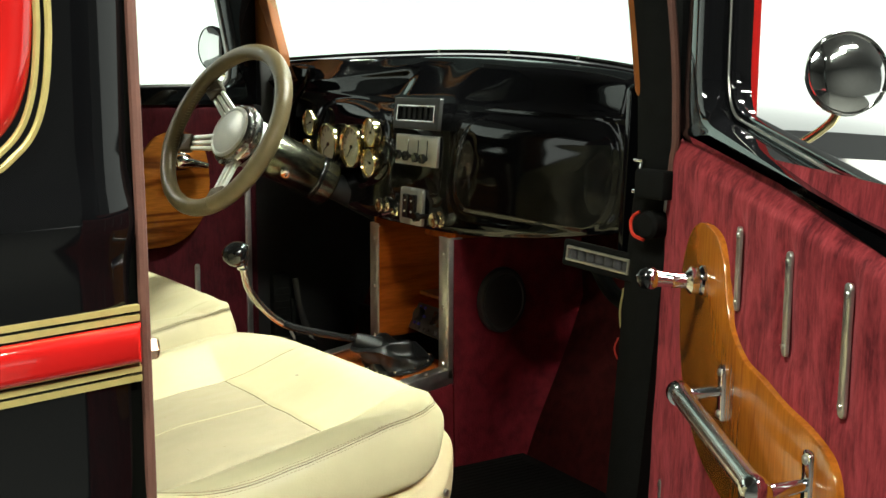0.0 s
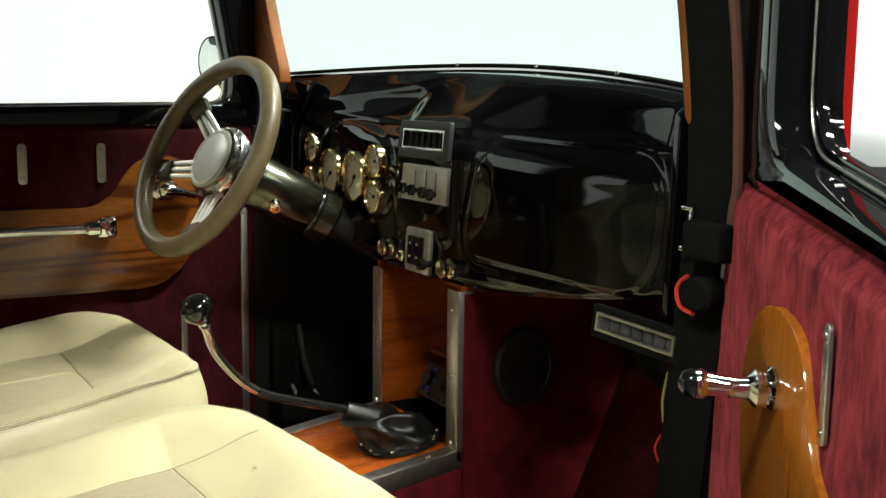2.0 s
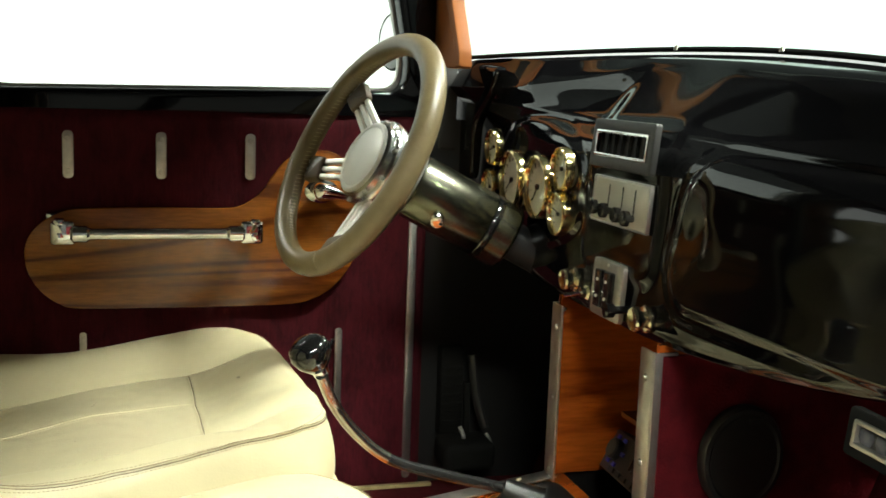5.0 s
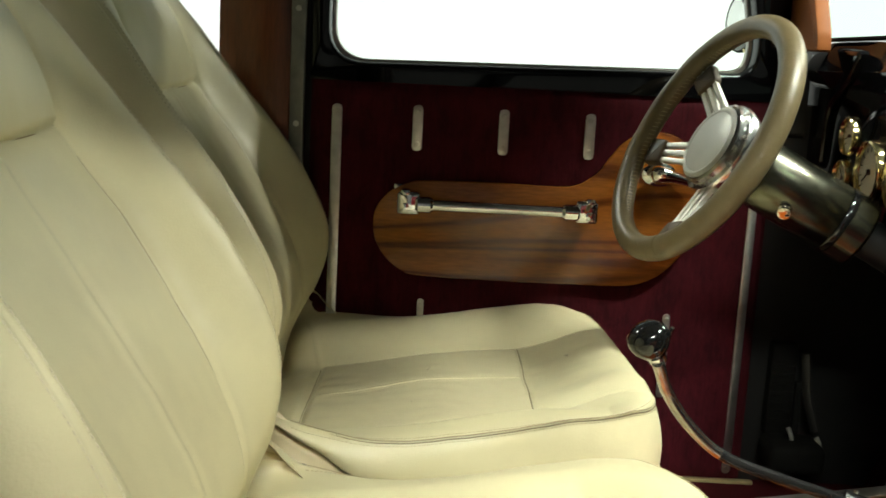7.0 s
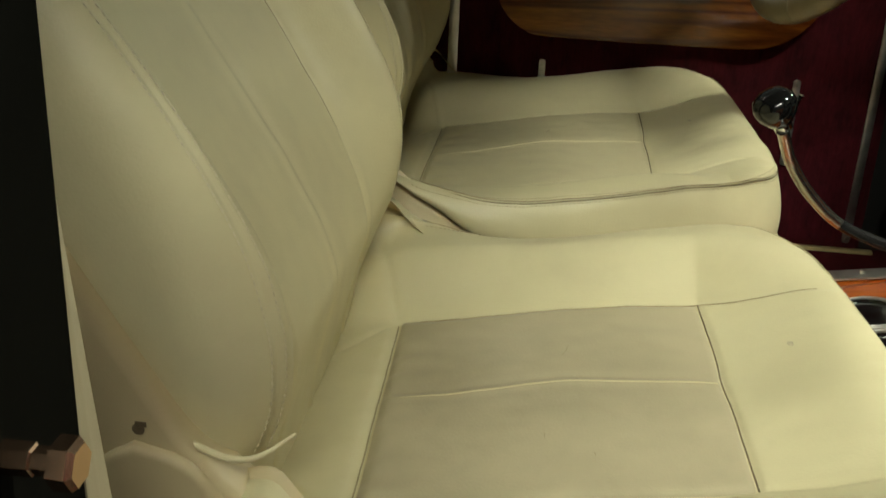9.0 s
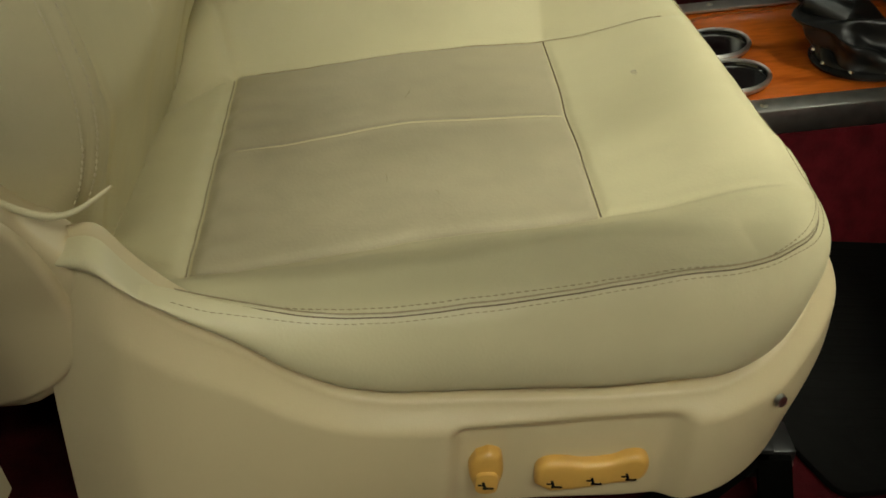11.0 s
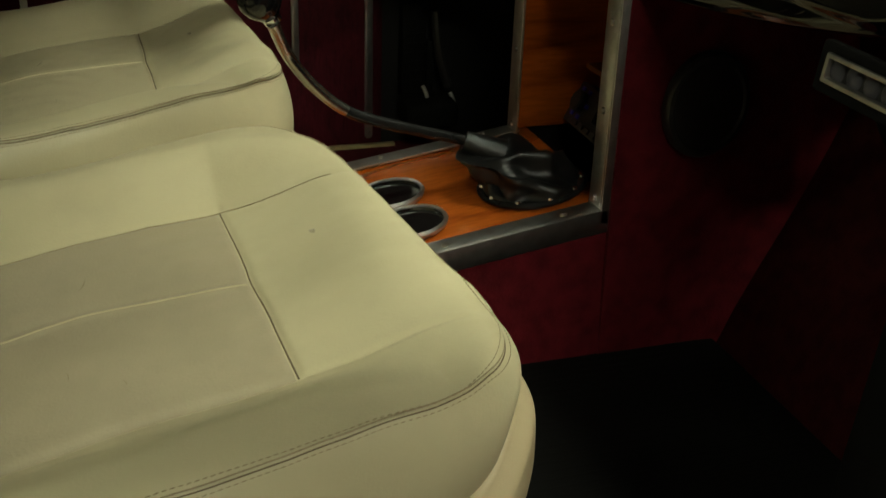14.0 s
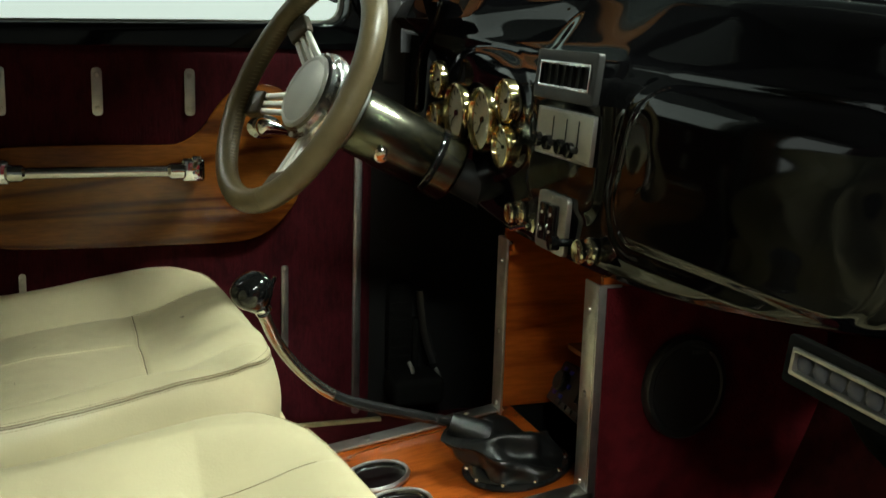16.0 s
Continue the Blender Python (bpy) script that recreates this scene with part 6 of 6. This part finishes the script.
        bol = step(abs(x), q - 0.006, q + 0.088)
        y = mid_y(h) + (wing_y(h) - mid_y(h)) * bol
        if abs(x) < q:
            y -= 0.006 * (1 - (x / q) ** 2) * bell(h - 0.70, 0.10) - 0.010 * (1 - (x / q) ** 2) * bell(h - 0.91, 0.07)
        edge = w - abs(x)
        rr = 0.052
        if edge < rr:
            y -= 0.060 * (1 - math.sqrt(max(0.0, 1 - (1 - edge / rr) ** 2)))
        top = (1.10 - h)
        if top < 0.05:
            y -= 0.05 * (1 - math.sqrt(max(0.0, 1 - (1 - top / 0.05) ** 2)))
        g = 0.0045 * bell(abs(x) - q, 0.0042) * step(edge, 0.0, 0.02)
        if h < 0.822 and abs(x) < q:
            y += 0.0020 * bell(x - 0.003, 0.0050) - 0.0018 * bell(x + 0.010, 0.007)
        if abs(x) < q + 0.004:
            g = max(g, 0.0085 * bell(h - 0.820 - 0.006 * (x / q) ** 2, 0.0055))
        g = max(g, 0.0022 * bell(edge - 0.026, 0.0026) * step(h, 0.47, 0.5))
        y -= g
        y += 0.0022 * noise.noise((x * 11, h * 10, 7)) + 0.0008 * noise.noise((x * 50, h * 40, 3))
        return Vector((x, y, h))

    def back_rear(u, v):
        p = back_front(u, v)
        h = p.z
        return Vector((p.x * 0.97, wing_y(h) - 0.155 + 0.05 * v - 0.02 * math.cos((2 * u - 1) * math.pi / 2), h))
    back_part("backrest", sheet(back_front, 190, 170, back_rear), LEATHER, seat, "cream leather backrest with side wings", smooth=75)
    on_back = lambda x, h: back_front((math.asin(max(-1, min(1, x / bw(h)))) * 2 / math.pi + 1) / 2, math.asin((h - 0.40) / 0.70) * 2 / math.pi)
    for s in (-1, 1):
        rows = [[on_back(s * (bw(h) - d), h) + Vector((s * 0.0006, 0.0008, 0)) for h in [0.505 + 0.42 * i / 80 for i in range(81)]] for d in (0.031, 0.021)]
        for row in rows:
            tagged(back_part("seam_stitching", dashes(row, 0.0040, 0.0014, 0.0007, [Vector((s * 0.4, 0.9, 0))] * 81), PIPING, seat, "row of pale stitches", smooth=0), kind="stuff")
        back_part("panel_seam", tube([on_back(s * border(h), h) + Vector((0, 0.0004, 0)) for h in [0.50 + 0.30 * i / 50 for i in range(51)]], 0.0007, 5), STITCH, seat)
    back_part("panel_seam", tube([on_back(x, 0.820 + 0.006 * (x / 0.147) ** 2) for x in [-0.145 + 0.29 * i / 40 for i in range(41)]], 0.0009, 5), STITCH, seat)
    # side covers where the back meets the base
    MSC = Matrix(((0, 0, 1, 0.236), (1, 0, 0, 0), (0, 1, 0, 0), (0, 0, 0, 1)))
    sc = back_part("recliner_cover", prism(smooth_line([(-0.875, 0.672), (-0.851, 0.634), (-0.825, 0.594), (-0.798, 0.548), (-0.778, 0.521), (-0.760, 0.504), (-0.752, 0.492), (-0.748, 0.470), (-0.752, 0.430), (-0.778, 0.398), (-0.815, 0.382), (-0.93, 0.385), (-0.95, 0.55), (-0.93, 0.70), (-0.895, 0.705)], 4), MSC, 0.034, 0.008, 4), TRIM_PLASTIC, seat, "cream plastic recliner cover")
    part("hinge_plate", prism(smooth_line([(-0.800, 0.534), (-0.786, 0.525), (-0.770, 0.503), (-0.758, 0.472), (-0.755, 0.438), (-0.777, 0.408), (-0.813, 0.390), (-0.86, 0.392), (-0.87, 0.46), (-0.85, 0.52), (-0.825, 0.540)], 4), MSC @ Matrix.Translation((0, 0, 0.0335)), 0.007, 0.006, 4), TRIM_PLASTIC, sc)
    part("screw_hole", join(lathe([(0, 0.0008), (0.0030, 0.0008), (0.0044, 0)], MSC @ Matrix.Translation((-0.822, 0.548, 0.0338)), 14), box((-0.820, 0.552, 0.0345), (0.007, 0.0035, 0.0008), MSC @ pose(0, 0, 0, 0, 0, 0))), RECESS_SHADE, sc)
    for s in (1,) if controls else ():
        back_part("piped_edge", tube(smooth_line([(s * 0.252, -0.812, 0.548), (s * 0.258, -0.802, 0.541), (s * 0.262, -0.787, 0.534), (s * 0.262, -0.767, 0.528), (s * 0.258, -0.750, 0.530), (s * 0.244, -0.732, 0.539)], 5), [0.0010 + 0.0014 * math.sin(math.pi * i / 25) for i in range(26)], 10), LEATHER, seat)
    seat.matrix_world = pos
    return seat


build_seat("passenger_seat", "cream leather power seat with yellowed switches, worn centre", Matrix.Translation((0.295, -0.55, 0)) @ pose(0, 0, 0, 0, 0, 2.2) @ Matrix.Translation((0, 0.55, 0)), True, 0.0, 2.2)
build_seat("driver_seat", "cream leather driver's seat with a worn dark centre", Matrix.Translation((-0.301, -0.040, 0.018)), False, 0.018, 0.0, 0.07)
part_belt = thing("seat_belt", "dark grey seat belt buckle between the seats", "seat belt")
part("buckle", box((0.0, -0.735, 0.43), (0.03, 0.025, 0.07), bevel=0.006), BLACK_PLASTIC, part_belt)

# ---- floor mat, pedals ----
matt = thing("floor_mat", "black ribbed rubber floor mat in the passenger's footwell", "floor mat")
part("mat", prism(fillet([(0.140, -0.245), (0.445, -0.245), (0.500, -0.22), (0.470, -0.02), (0.44, 0.10), (0.140, 0.10)], 0.015, 4), Matrix.Translation((0, 0, FLOOR + 0.001)), 0.006, 0.002), RUBBER, matt)
part("rib", sheet(lambda u, v: Vector((0.150 + 0.285 * u, -0.22 + 0.30 * v, FLOOR + 0.0065 + 0.0010 * max(0, math.sin(u * 150)))), 200, 2, lambda u, v: Vector((0.150 + 0.285 * u, -0.22 + 0.30 * v, FLOOR + 0.004))), RUBBER, matt)
ped = thing("pedals", "black steel pedals hanging under the driver's dash", "pedals")
for px, pz in ((-0.36, 0.40), (-0.22, 0.39)):
    pa = part("pedal_arm", tube(smooth_line([(px, 0.20, 0.64), (px, 0.14, 0.52), (px, 0.08, pz)], 5), 0.010, 8), BLACK_SATIN, ped)
    part("pad", box((px, 0.07, pz), (0.09, 0.016, 0.06), bevel=0.004), RUBBER, ped)
part("bracket", box((-0.30, 0.20, 0.62), (0.24, 0.08, 0.06), bevel=0.006), BLACK_SATIN, ped)

pb = thing("parking_brake", "black foot parking brake on the driver's kick panel", "parking brake")
part("bracket", join(box((-0.556, -0.052, 0.410), (0.026, 0.040, 0.150), bevel=0.004), box((-0.548, -0.026, 0.380), (0.016, 0.012, 0.090), bevel=0.003)), RUBBER, pb, "ribbed black bracket")
for i in range(7):
    part("rib", box((-0.542, -0.052, 0.360 + 0.015 * i), (0.004, 0.034, 0.006), bevel=0.001), RUBBER, pb)
part("pedal_arm", tube(smooth_line([(-0.545, -0.020, 0.470), (-0.535, -0.014, 0.405), (-0.525, 0.0, 0.352)], 6), [0.008] * 13, 10, flat=0.6), BLACK_SATIN, pb)
part("pedal_pad", box((-0.515, -0.036, 0.318), (0.075, 0.086, 0.046), bevel=0.012, seg=3), RUBBER, pb, "black rubber pedal pad")
for y, z in ((-0.044, 0.346), (0.002, 0.332), (0.004, 0.308)):
    part("cable_end", tube(smooth_line([(-0.520, y, z + 0.012), (-0.512, y + 0.004, z), (-0.514, y + 0.006, z - 0.014)], 4), 0.0035, 8), STRIP_GREY, pb, "dull metal cable end")
